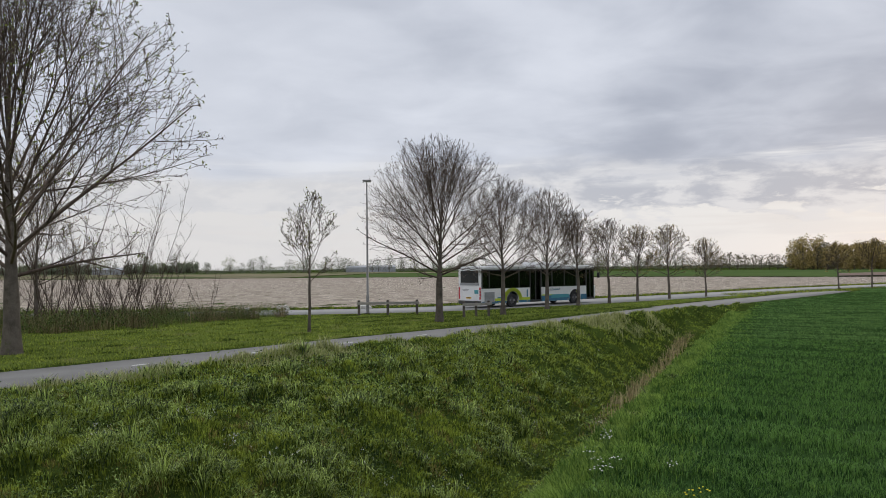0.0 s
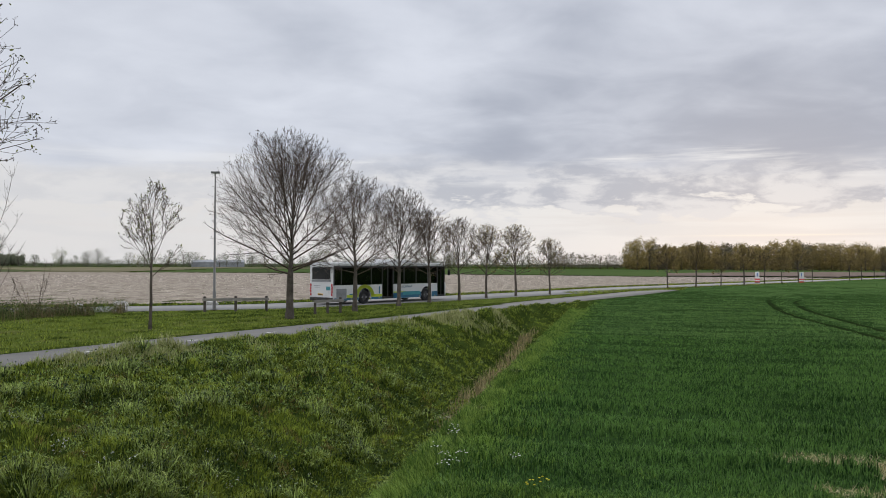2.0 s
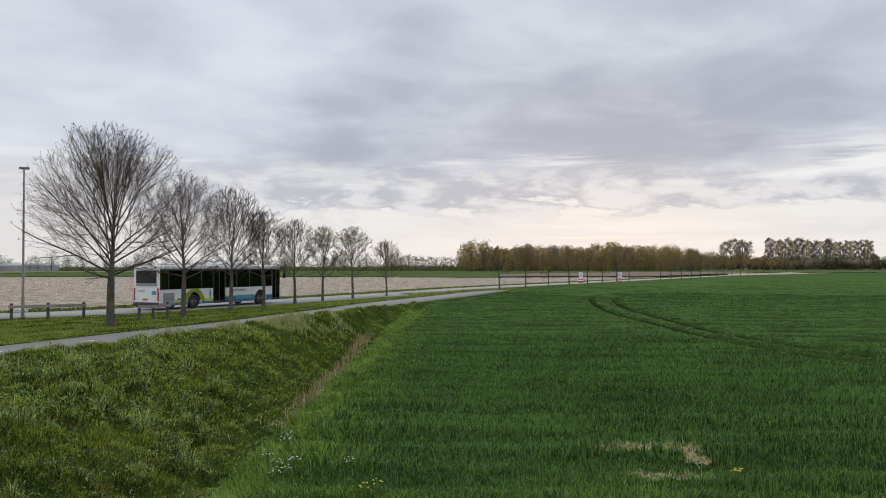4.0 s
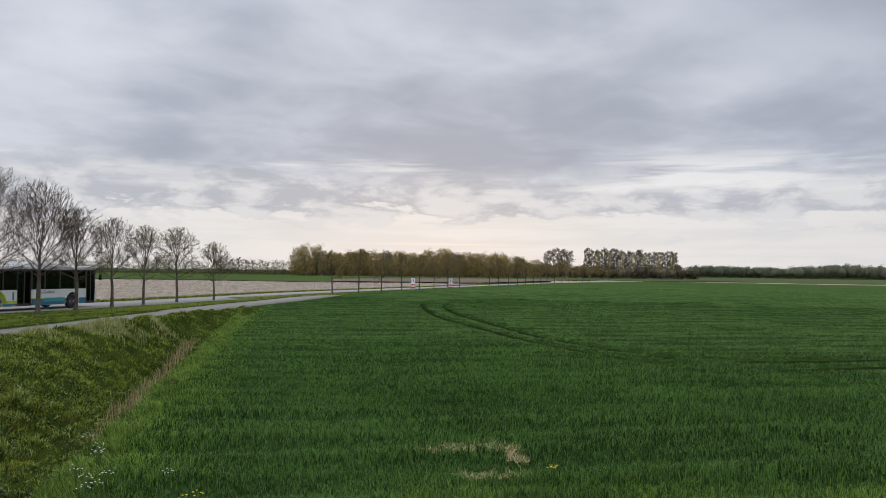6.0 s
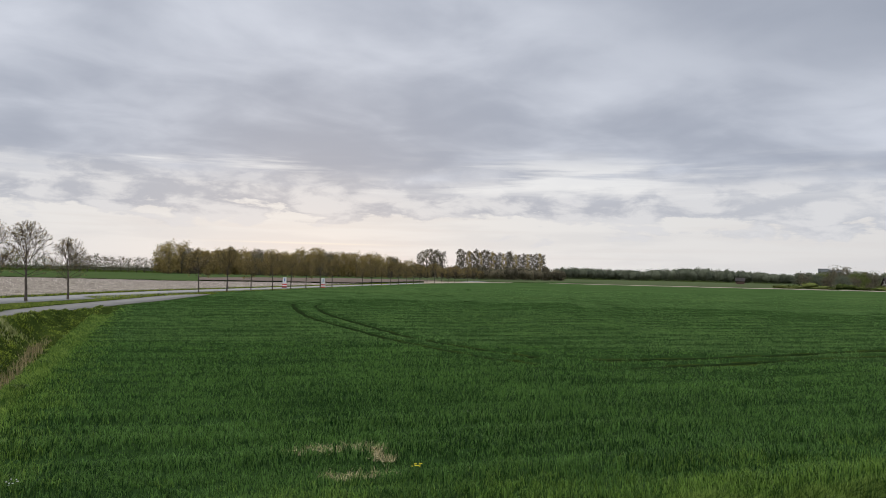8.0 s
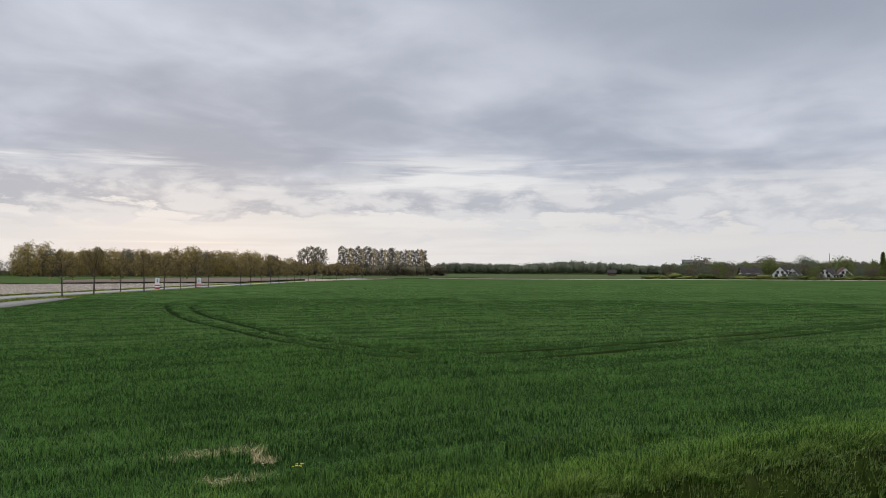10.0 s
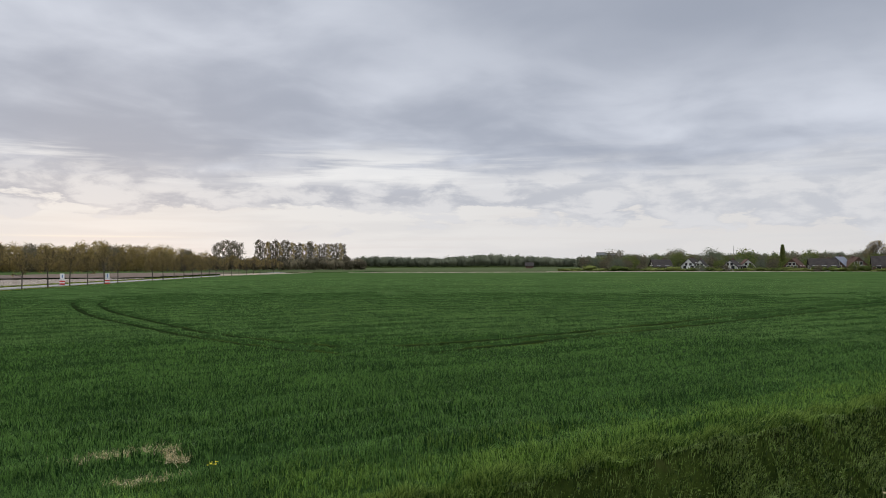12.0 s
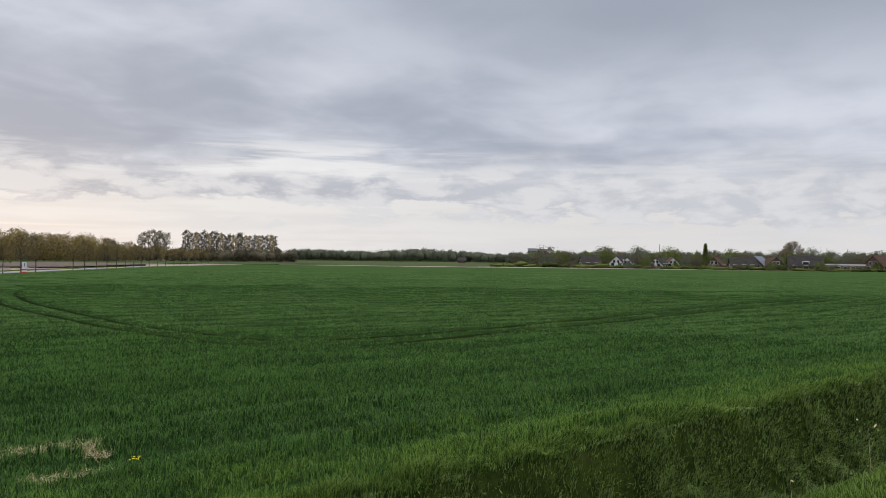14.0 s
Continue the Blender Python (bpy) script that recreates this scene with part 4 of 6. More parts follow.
wood_band("village_hedge", "garden hedges and bushes along the village edge", 65, 108, 330, lambda az: 1.7 + 0.7 * np.sin(az * 5.3) * np.sin(az * 2.1), 5, 14000, 0.30, m_leaf_green, 9, 0.6)
BUSH = [puff_meshes(71 + k, 6.0, 0.3, 4.0, 3000, 0.22, (m_wood_far, m_leaf_green, m_wood_hazed)[k], 0.2) for k in range(3)]
BARE_FAR = tree_meshes(75, 11.5, 2.2, 4.6, 18, 0.22, 0.5, (0.7, 0.5, 0.36), 0.026, 0.10, 1, m_leaf_brown)
VILLAGE_TREES = [(66.5, 0.7, 1), (67.8, 0.8, 0), (68.6, 0.9, 2), (70.1, 0.9, 0), (71.7, 0.9, 1), (72.3, 1.0, 2), (76.0, 0.9, 0), (76.9, 0.8, 2), (79.9, 0.9, 1), (81.7, 0.8, 0), (82.6, 0.75, 2), (85.1, 1.1, 1), (87.6, 0.9, 0), (89.8, 1.0, 2), (69.2, 0.8, 0), (70.9, 0.7, 1), (72.8, 1.25, 1), (73.5, 1.1, 0), (74.3, 0.9, 2), (74.9, 1.0, 0), (75.5, 0.75, 1), (77.6, 0.95, 1), (78.2, 0.75, 2), (78.9, 0.85, 0), (80.5, 0.9, 2), (81.2, 0.8, 1), (83.4, 0.95, 0), (83.9, 1.1, 1), (84.3, 0.85, 2), (86.2, 1.0, 0), (86.8, 1.2, 1), (88.6, 1.2, 2), (89.3, 1.15, 0), (90.2, 1.3, 1), (91.5, 1.3, 2), (93, 1.2, 0), (95, 1.3, 1), (98, 1.2, 2)]
for k, (az, s, i) in enumerate(VILLAGE_TREES):
    plant(BUSH[i], "round garden tree in spring leaf at the village edge", az, (368 if k % 3 else 333) + 7 * math.sin(k * 2.7), 70 * k, s * (1 if k % 3 else 0.5), "village trees")
for k in range(40):
    plant(BUSH[(k * 2) % 3], "garden tree behind the village roofs", 66.3 + 0.66 * k + rng.normal(0, 0.2), 392 + rng.uniform(0, 50), 57 * k, rng.uniform(0.95, 1.6), "trees behind the village")
plant([*BARE_FAR], "tall round bare tree above the village roofs", 85.15, 385, 0, 1.12, "", "tree")

# ---- village ----
m_brick = material("red_brown_brick", (0.10, 0.066, 0.054), (0.17, 0.112, 0.092), 0.8, fine=6, rough=0.9, bump=0.2, gloss=0.1)
m_white = material("white_render", (0.62, 0.62, 0.60), (0.78, 0.78, 0.76), 0.5, fine=5, rough=0.8, bump=0.1, gloss=0.2)
m_tiles = material("dark_roof_tiles", (0.034, 0.031, 0.031), (0.075, 0.066, 0.062), 0.7, fine=5, rough=0.9, bump=0.3, gloss=0.05)
m_tiles_red = material("brown_roof_tiles", (0.075, 0.046, 0.037), (0.125, 0.078, 0.062), 0.7, fine=5, rough=0.9, bump=0.3, gloss=0.05)
m_slate = material("blue_grey_panels", (0.10, 0.12, 0.16), (0.18, 0.20, 0.25), 0.7, fine=5, rough=0.4, bump=0.1)
m_dark = material("dark_glass", (0.012, 0.014, 0.016), (0.03, 0.033, 0.036), 0.8, fine=4, rough=0.12, bump=0)
m_grey = material("grey_concrete", (0.24, 0.25, 0.27), (0.36, 0.37, 0.39), 0.3, fine=3, rough=0.9, bump=0.1)


def gable(w, d, h, roof):
    """Walls with two gable ends, ridge along x."""
    bm = bmesh.new()
    p = [(-w / 2, -d / 2, 0), (w / 2, -d / 2, 0), (w / 2, d / 2, 0), (-w / 2, d / 2, 0)]
    lo = [bm.verts.new(q) for q in p]
    hi = [bm.verts.new((q[0], q[1], h)) for q in p]
    r0, r1 = bm.verts.new((-w / 2, 0, h + roof)), bm.verts.new((w / 2, 0, h + roof))
    for f in ((lo[0], lo[1], hi[1], hi[0]), (lo[2], lo[3], hi[3], hi[2]), (lo[1], lo[2], hi[2], r1, hi[1]), (lo[3], lo[0], hi[0], r0, hi[3]), (hi[0], hi[1], r1, r0), (hi[2], hi[3], r0, r1), (lo[3], lo[2], lo[1], lo[0])):
        bm.faces.new(f)
    return bm


def roof_slabs(w, d, h, roof, t=0.22, over=0.5):
    bm = bmesh.new()
    w2, dd = w / 2 + over, d / 2 + over
    ze = h - roof * over / (d / 2)
    for s in (-1, 1):
        lo = [(-w2, s * dd, ze), (w2, s * dd, ze), (w2, 0, h + roof), (-w2, 0, h + roof)]
        a = [bm.verts.new((x, y, z + 0.03)) for x, y, z in lo]
        b = [bm.verts.new((x, y, z + 0.03 + t)) for x, y, z in lo]
        bm.faces.new(b)
        bm.faces.new(a[::-1])
        for i in range(4):
            bm.faces.new((a[i], a[(i + 1) % 4], b[(i + 1) % 4], b[i]))
    return bm


def house(az, r, w, d, h, roof, turn, wall, tiles, label, chimney=True, dormer=False):
    """A gabled house; turn 0 shows the long side, 90 the gable."""
    x, y = az_at(az, r - 8)
    w, d, h, roof = 0.88 * w, 0.85 * d, 0.78 * h, 0.78 * roof
    ob = thing("house", label, "house", (x, y, 0), -az + turn, "village houses")
    part("wall", gable(w, d, h, roof), wall, ob)
    rf = part("roof", roof_slabs(w, d, h, roof), tiles, ob)
    if chimney:
        part("chimney", box(0.7, 0.7, 1.6, (w * 0.22, 0.3, h + roof * 0.75), 0.04), m_brick, rf)

    def window(x0, y0, z0, ww, hh, rot):
        m = pose(x0, y0, z0, 0, 0, rot)
        bm = box(ww + 0.24, 0.1, hh + 0.24, (0, 0, 0))
        o = part("window", bm, m_white, ob, at=m)
        part("pane", box(ww, 0.04, hh, (0, -0.05, 0.12)), m_dark, o)

    for k in range(max(2, int(w / 3.2))):
        window(-w / 2 + (k + 0.5) * w / max(2, int(w / 3.2)), -d / 2 - 0.03, 0.9, 1.5, 1.3, 0)
    for s, rot in ((-1, -90), (1, 90)):
        for yy in (-d * 0.22, d * 0.22):
            window(s * (w / 2 + 0.03), yy, 0.9, 1.3, 1.3, rot)
            window(s * (w / 2 + 0.03), yy * 0.6, h + 0.3, 1.0, 1.1, rot)
    if dormer:
        dm = part("dormer", box(2.6, 2.2, 1.5, (0, -d * 0.28, h + 0.35), 0.05), m_white, ob)
        part("pane", box(2.1, 0.06, 0.9, (0, -d * 0.28 - 1.13, h + 0.65)), m_dark, dm)
    return ob


house(73.7, 352, 9, 8, 2.6, 4.2, 72, m_white, m_tiles, "white house with a dark tiled roof by the field", True, True)
house(74.35, 350, 7, 6, 2.3, 3.8, 80, m_white, m_tiles, "white gabled house with a dark tiled roof")
house(76.4, 350, 7, 7, 2.6, 3.0, 70, m_white, m_tiles, "small white gabled house among garden trees")
house(77.3, 356, 8, 7, 2.6, 3.6, 100, m_white, m_tiles_red, "pale gabled house half hidden by garden trees", False)
house(80.3, 350, 8, 7, 2.6, 3.7, 75, m_brick, m_tiles_red, "brick house with a brown tiled gable roof")
house(82.0, 345, 11, 8, 2.5, 3.8, 10, m_white, m_tiles, "low white bungalow under a big dark roof", True)
house(83.0, 350, 9, 8, 3.0, 4.2, 70, m_brick, m_slate, "brick house with blue-grey panels on its roof")
house(83.9, 348, 8, 8, 2.8, 4.0, 110, m_brick, m_tiles_red, "brick house with a brown tiled gable roof")
house(85.9, 350, 14, 9, 2.8, 4.6, 5, m_brick, m_tiles, "wide brick house with a dark roof and dormer", True, True)
house(90.3, 352, 11, 9, 3.2, 4.8, 60, m_brick, m_tiles_red, "brick house with a steep brown gable")
house(71.6, 362, 9, 8, 2.7, 3.6, 20, m_brick, m_tiles, "brick house with a dark roof behind bushes")
house(92.6, 352, 10, 8, 3.0, 4.2, 10, m_brick, m_tiles, "brick house with a dark tiled roof")

shed = thing("flat_building", "long low flat-roofed building with a white roof edge", "building", (*az_at(88.1, 345), 0), -88.1)
part("wall", box(15.5, 7, 2.5, (0, 0, 0)), m_brick, shed)
part("roof", box(16.4, 8, 0.45, (0, 0, 2.53), 0.03), m_white, shed)
for k in range(6):
    wn = part("window", box(1.7, 0.1, 1.2, (-6.4 + 2.55 * k, -3.54, 0.9)), m_white, shed)
    part("pane", box(1.4, 0.05, 0.95, (-6.4 + 2.55 * k, -3.61, 1.02)), m_dark, wn)
for az, w, h in ((67.45, 9, 14.5), (68.15, 10, 13.8)):
    fl = thing("apartment_block", "far grey block of flats above the trees", "building", (*az_at(az, 780), 0), -az, "far blocks of flats")
    part("wall", box(w, 10, h, (0, 0, 0), 0.05), m_grey, fl)
    part("roof", box(w + 0.4, 10.4, 0.4, (0, 0, h + 0.01)), m_tiles, fl)
    for i in range(3):
        for j in range(4):
            part("window", box(1.8, 0.1, 1.5, (-w / 3 + i * w / 3, -5.06, 1.5 + 3.1 * j)), m_dark, fl)
for az, w, bays, words in ((-8.2, 40, 8, "long far glasshouse with a pale grey roof"), (-26.2, 22, 4, "far glasshouse with a pale grey roof")):
    gh = thing("glasshouse", words, "greenhouse", (*az_at(az, 640), 0), -az, "far glasshouses")
    part("wall", box(w, 12, 3.6, (0, 0, 0), 0.03), m_grey, gh)
    for k in range(bays):
        part("roof", gable(w / bays, 12, 0.3, 1.5), m_grey, gh, at=pose(-w / 2 + (k + 0.5) * w / bays, 0, 3.62))
barn = thing("barn", "small far barn with a dark roof among trees", "barn", (*az_at(62.3, 620), 0), -62.3)
part("wall", gable(6, 6, 2.4, 2.2), m_brick, barn)
part("roof", roof_slabs(6, 6, 2.4, 2.2), m_tiles, barn)

# a dark conifer and a thin mast over the roofs
g = np.random.default_rng(81)
q = g.uniform(0, 1, 2600) ** 0.75
az_ = g.uniform(0, 6.28, 2600)
rad = 1.55 * (1 - q) ** 0.55 * g.uniform(0.6, 1.05, 2600)
conifer = thing("conifer", "tall narrow dark conifer in the village", "tree", (*az_at(79.58, 352), 0))
part("trunk", box(0.35, 0.35, 3, (0, 0, 0), 0.05), m_bark, conifer)
part("crown", leaf_cards(np.stack([rad * np.cos(az_), rad * np.sin(az_), 0.8 + 10.2 * q], -1), 0.24, g, m_leaf_green, "crown"), None, conifer)
m_steel = material("galvanised_steel", (0.15, 0.15, 0.15), (0.26, 0.26, 0.26), 1.2, fine=20, rough=0.6, metal=0.4, bump=0.1)
for az, r, h in ((76.48, 560, 15.5), (87.2, 520, 12.5), (88.4, 520, 12.0)):
    mast = thing("mast", "thin steel mast over the village trees", "mast", (*az_at(az, r), 0), 0, "far masts")
    v, f = tube([(0, 0, 0), (0, 0, h * 0.6), (0, 0, h)], [0.35, 0.25, 0.12], 6)
    part("pole", raw("pole", v, f, m_steel), None, mast)
    part("crossarm", box(1.3, 0.15, 0.2, (0, 0, h * 0.93), 0.02), m_steel, mast)

# ---- roadside furniture ----
m_post = material("weathered_wood", (0.055, 0.048, 0.042), (0.15, 0.13, 0.115), 2.5, fine=30, rough=0.9, bump=0.5, gloss=0.15)
m_rail = material("grey_rail_wood", (0.20, 0.19, 0.175), (0.36, 0.34, 0.31), 2.5, fine=30, rough=0.85, bump=0.4, gloss=0.15)
m_black = material("black_rubber", (0.012, 0.012, 0.013), (0.03, 0.03, 0.032), 3, fine=30, rough=0.8, bump=0.2)


def railing(points, label):
    ob = thing("railing", label, "fence", (*points[0], 0), 0, "roadside railings")
    x0, y0 = points[0]
    for x, y in points:
        bm = box(0.15, 0.15, 1.0, (x - x0, y - y0, -0.05), 0.02)
        part("post", bm, m_post, ob)
    (xa, ya), (xb, yb) = points[0], points[-1]
    L = math.hypot(xb - xa, yb - ya) + 0.3
    ang = math.degrees(math.atan2(yb - ya, xb - xa))
    part("rail", box(L, 0.06, 0.16, (L / 2 - 0.15, -0.112, 0.68), 0.012), m_rail, ob, at=pose(0, 0, 0, 0, 0, ang))
    return ob


railing([(-7.65, 47.85), (-5.9, 48.15), (-4.12, 48.45)], "low wooden railing with three dark posts beside the road")
railing([(-1.12, 45.2), (-0.42, 45.7), (0.32, 46.2)], "short wooden railing with three dark posts on the verge")

street = thing("street_lamp", "slender grey steel street lamp at the roadside", "street lamp", (-7.32, 49.3, 0))
v, f = tube([(0, 0, -0.05), (0, 0, 1.2), (0, 0, 1.25), (0, 0, 8.3)], [0.10, 0.10, 0.075, 0.04], 12)
part("pole", raw("pole", v, f, m_steel, True), None, street)
v, f = tube([(0, 0, 8.25), (0.0, 0, 8.42), (0.08, -0.03, 8.50), (0.18, -0.06, 8.52)], [0.035, 0.03, 0.03, 0.03], 8)
part("arm", raw("arm", v, f, m_steel, True), None, street)
part("lamp_head", box(0.55, 0.24, 0.12, (0.02, -0.02, 8.44), 0.04), m_steel, street)
part("lens", box(0.34, 0.17, 0.05, (0.05, -0.02, 8.40), 0.02), glass("clear_lens", (0.8, 0.8, 0.78)), street)
part("base_collar", box(0.32, 0.32, 0.12, (0, 0, -0.03), 0.03), m_black, street)

m_red = material("red_reflective", (0.50, 0.035, 0.03), (0.62, 0.06, 0.045), 2, fine=20, rough=0.5, bump=0)
m_signwhite = material("white_reflective", (0.72, 0.72, 0.72), (0.82, 0.82, 0.82), 2, fine=20, rough=0.5, bump=0)
for az, r in ((29.9, 132.5), (32.65, 134.5)):
    x, y = az_at(az, r)
    sg = thing("road_marker", "red and white banded road marker with a white board", "road sign", (x, y, 0), -az + 3, "road narrowing markers")
    part("foot", box(0.8, 0.5, 0.1, (0, 0, 0), 0.02), m_black, sg)
    for k in range(4):
        part("band", box(0.75, 0.08, 0.2, (0, 0, 0.11 + 0.205 * k), 0.01), m_red if k % 2 == 0 else m_signwhite, sg)
    bd = part("board", box(0.62, 0.05, 0.85, (0, 0, 0.94), 0.02), m_signwhite, sg)
    part("arrow", box(0.12, 0.02, 0.5, (0, -0.035, 1.1), 0.0, m=None), material("blue_sign", (0.05, 0.11, 0.33), (0.07, 0.15, 0.42), 3, rough=0.5, bump=0), bd)

m_stone = material("pale_field_stone", (0.36, 0.35, 0.33), (0.58, 0.57, 0.54), 3, fine=18, rough=0.9, bump=0.5)
for k, (x, y, s) in enumerate([(-14.2, 54.9, 0.33), (-8.5, 56.1, 0.30), (-16.9, 54.9, 0.2)]):
    bm = bmesh.new()
    bmesh.ops.create_icosphere(bm, subdivisions=3, radius=1)
    for vv in bm.verts:
        vv.co *= 1 + 0.25 * noise.noise(vv.co * 1.3 + Vector((k * 7, 0, 0)))
        vv.co = Vector((vv.co.x * s * 1.5, vv.co.y * s, (vv.co.z + 0.55) * s * 0.75))
    me = bpy.data.meshes.new("boulder")
    bm.to_mesh(me)
    bm.free()
    me.materials.append(m_stone)
    ob = tagged(new("boulder", me), "pale rounded boulder at the edge of the road", "stone", "roadside boulders")
    ob.location = (x, y, 0)

# dashes along the middle of the cycle path
mid_line = (PATH_FAR + PATH_NEAR) / 2
for i in range(6, len(mid_line) - 6, 4):
    p, q = mid_line[i], mid_line[i + 1]
    ang = math.degrees(math.atan2(q[1] - p[1], q[0] - p[0]))
    if -24 < p[0] < 8:
        part("marking", box(0.55, 0.09, 0.006, (0, 0, 0)), m_paint, path_ob, at=pose(p[0], p[1], 0.043, 0, 0, ang))

# ---- bus ----
m_bus = material("white_bus_paint", (0.66, 0.67, 0.68), (0.74, 0.75, 0.76), 0.6, fine=3, rough=0.3, bump=0, coat=0.3, spots=(1.2, 0.62, 0.8, (0.50, 0.49, 0.47)))
m_busblue = material("blue_bus_paint", (0.015, 0.10, 0.19), (0.03, 0.16, 0.27), 0.8, fine=3, rough=0.35, bump=0, coat=0.3)
m_teal = material("teal_bus_paint", (0.03, 0.22, 0.27), (0.06, 0.32, 0.36), 0.8, fine=3, rough=0.35, bump=0, coat=0.3)
m_lime = material("lime_bus_paint", (0.42, 0.52, 0.02), (0.52, 0.62, 0.04), 0.8, fine=3, rough=0.35, bump=0, coat=0.3)
m_grille = material("grey_grille", (0.20, 0.21, 0.22), (0.30, 0.31, 0.32), 3, fine=30, rough=0.6, bump=0.2)
m_trim = material("black_trim", (0.012, 0.012, 0.014), (0.028, 0.028, 0.03), 2, fine=20, rough=0.35, bump=0)
m_seat = material("dark_blue_seat", (0.02, 0.03, 0.05), (0.05, 0.06, 0.09), 2, fine=20, rough=0.9, bump=0.1)
m_inner = material("grey_interior", (0.26, 0.26, 0.265), (0.36, 0.36, 0.365), 1, fine=10, rough=0.8, bump=0)
m_tail = material("red_tail_lamp", (0.42, 0.02, 0.03), (0.55, 0.04, 0.05), 3, fine=20, rough=0.25, bump=0)
m_amber = material("amber_marker", (0.6, 0.35, 0.03), (0.7, 0.45, 0.05), 3, fine=20, rough=0.3, bump=0)
m_rim = material("dull_wheel_metal", (0.06, 0.06, 0.065), (0.14, 0.14, 0.145), 3, fine=20, rough=0.45, metal=0.7, bump=0.1)
m_busglass = glass("tinted_bus_glass", (0.42, 0.38, 0.40))

LEN, WID = 12.0, 2.5
bus = thing("bus", "white low-floor city bus with blue and lime stripes, on the road", "bus", (3.55, 59.25, 0.04), 41.6)
# local: x forward, y to the left, the right side at -1.25; the origin is the middle of the floor plan
X0 = -LEN / 2


def panel(name, x0, x1, z0, z1, mat, side=-1, thick=0.05, proud=0.0, label="", parent=None, bevel=0.0):
    y = side * (WID / 2 - thick / 2 + proud)
    return part(name, box(x1 - x0, thick, z1 - z0, (X0 + (x0 + x1) / 2, y, z0), bevel), mat, parent or bus, label)


def wheel_arch_panel(x0, x1, z0, z1, wheels, radius, side):
    """A lower side wall with round cut-outs over the wheels."""
    bm = bmesh.new()
    y = side * WID / 2
    top, low = [], []
    xs = set(np.linspace(x0, x1, 60))
    for wx in wheels:
        for a in np.linspace(0, math.pi, 15):
            xs.add(wx + radius * math.cos(a))
    for x in sorted(q for q in xs if x0 <= q <= x1):
        zb = z0
        for wx in wheels:
            if abs(x - wx) <= radius:
                zb = max(zb, 0.5 + math.sqrt(max(0, radius**2 - (x - wx) ** 2)))
        top.append((X0 + x, z1))
        low.append((X0 + x, zb))
    for k in range(len(top) - 1):
        q = [low[k], low[k + 1], top[k + 1], top[k]]
        a = [bm.verts.new((x, y, z)) for x, z in q]
        b = [bm.verts.new((x, y - side * 0.06, z)) for x, z in q]
        bm.faces.new(a)
        bm.faces.new(b[::-1])
        bm.faces.new((a[0], a[1], b[1], b[0]))
    bmesh.ops.remove_doubles(bm, verts=bm.verts[:], dist=1e-5)
    return bm


WHEELS = (3.0, 9.65)
DOORS = ((4.75, 5.95), (10.95, 11.85))
# right side: lower wall in stretches between the doors; the left side in one
for name, a, b in (("side_panel", 0.0, 4.75), ("side_panel", 5.95, 10.95)):
    part(name, wheel_arch_panel(a, b, 0.30, 1.36, [w for w in WHEELS if a < w < b], 0.62, -1), m_bus, bus)
part("side_panel", wheel_arch_panel(0.0, 11.92, 0.30, 1.36, WHEELS, 0.62, 1), m_bus, bus)
# roof with rounded shoulders, floor, ends
part("roof", box(LEN, WID, 0.30, (0, 0, 2.66), 0.12), m_bus, bus)
part("roof_unit", box(2.5, 1.7, 0.26, (X0 + 7.2, 0, 2.95), 0.09), m_bus, bus)
part("roof_hatch", box(0.9, 0.8, 0.08, (X0 + 2.6, 0, 2.95), 0.03), m_grille, bus)
part("floor", box(LEN - 0.2, WID - 0.16, 0.12, (0, 0, 0.42)), m_inner, bus)
part("engine_deck", box(2.6, WID - 0.2, 0.75, (X0 + 1.5, 0, 0.55)), m_inner, bus)
rear = part("rear_wall", box(0.12, WID - 0.02, 2.4, (X0 + 0.06, 0, 0.38), 0.05), m_bus, bus)
part("rear_window", box(0.04, 1.9, 0.85, (X0 - 0.022, 0, 1.78), 0.015), m_dark, rear, "dark rear window")
part("rear_trim", box(0.03, 2.0, 0.16, (X0 - 0.012, 0, 1.60)), m_grille, rear)
part("bumper", box(0.22, WID - 0.06, 0.26, (X0 + 0.05, 0, 0.26), 0.05), m_trim, rear)
for s in (-1, 1):
    for k in range(4):
        part("tail_lamp", box(0.05, 0.11, 0.20, (X0 - 0.02, s * (1.14 - 0.02 * abs(k - 1.5)), 0.62 + 0.215 * k), 0.02), m_tail, rear, "red tail lamp")
part("number_plate", box(0.03, 0.52, 0.12, (X0 - 0.015, 0.1, 0.66)), m_amber, rear, "yellow number plate with plain bars")
part("plate_bar", box(0.02, 0.40, 0.05, (X0 - 0.03, 0.1, 0.695)), m_trim, rear)
for z, w in ((1.30, 0.7), (1.20, 0.55)):
    part("lettering", box(0.02, w, 0.035, (X0 - 0.006, 0.45, z)), m_grille, rear)
part("rear_sticker", box(0.02, 0.42, 0.26, (X0 - 0.006, -0.72, 1.02)), m_teal, rear)
front = part("front_wall", box(0.12, WID - 0.02, 1.0, (X0 + LEN - 0.06, 0, 0.38), 0.05), m_bus, bus)
part("windscreen", box(0.05, WID - 0.2, 1.35, (X0 + LEN - 0.03, 0, 1.36), 0.02), m_busglass, bus)
part("destination_box", box(0.25, 1.9, 0.22, (X0 + LEN - 0.2, 0, 2.44), 0.02), m_trim, bus)
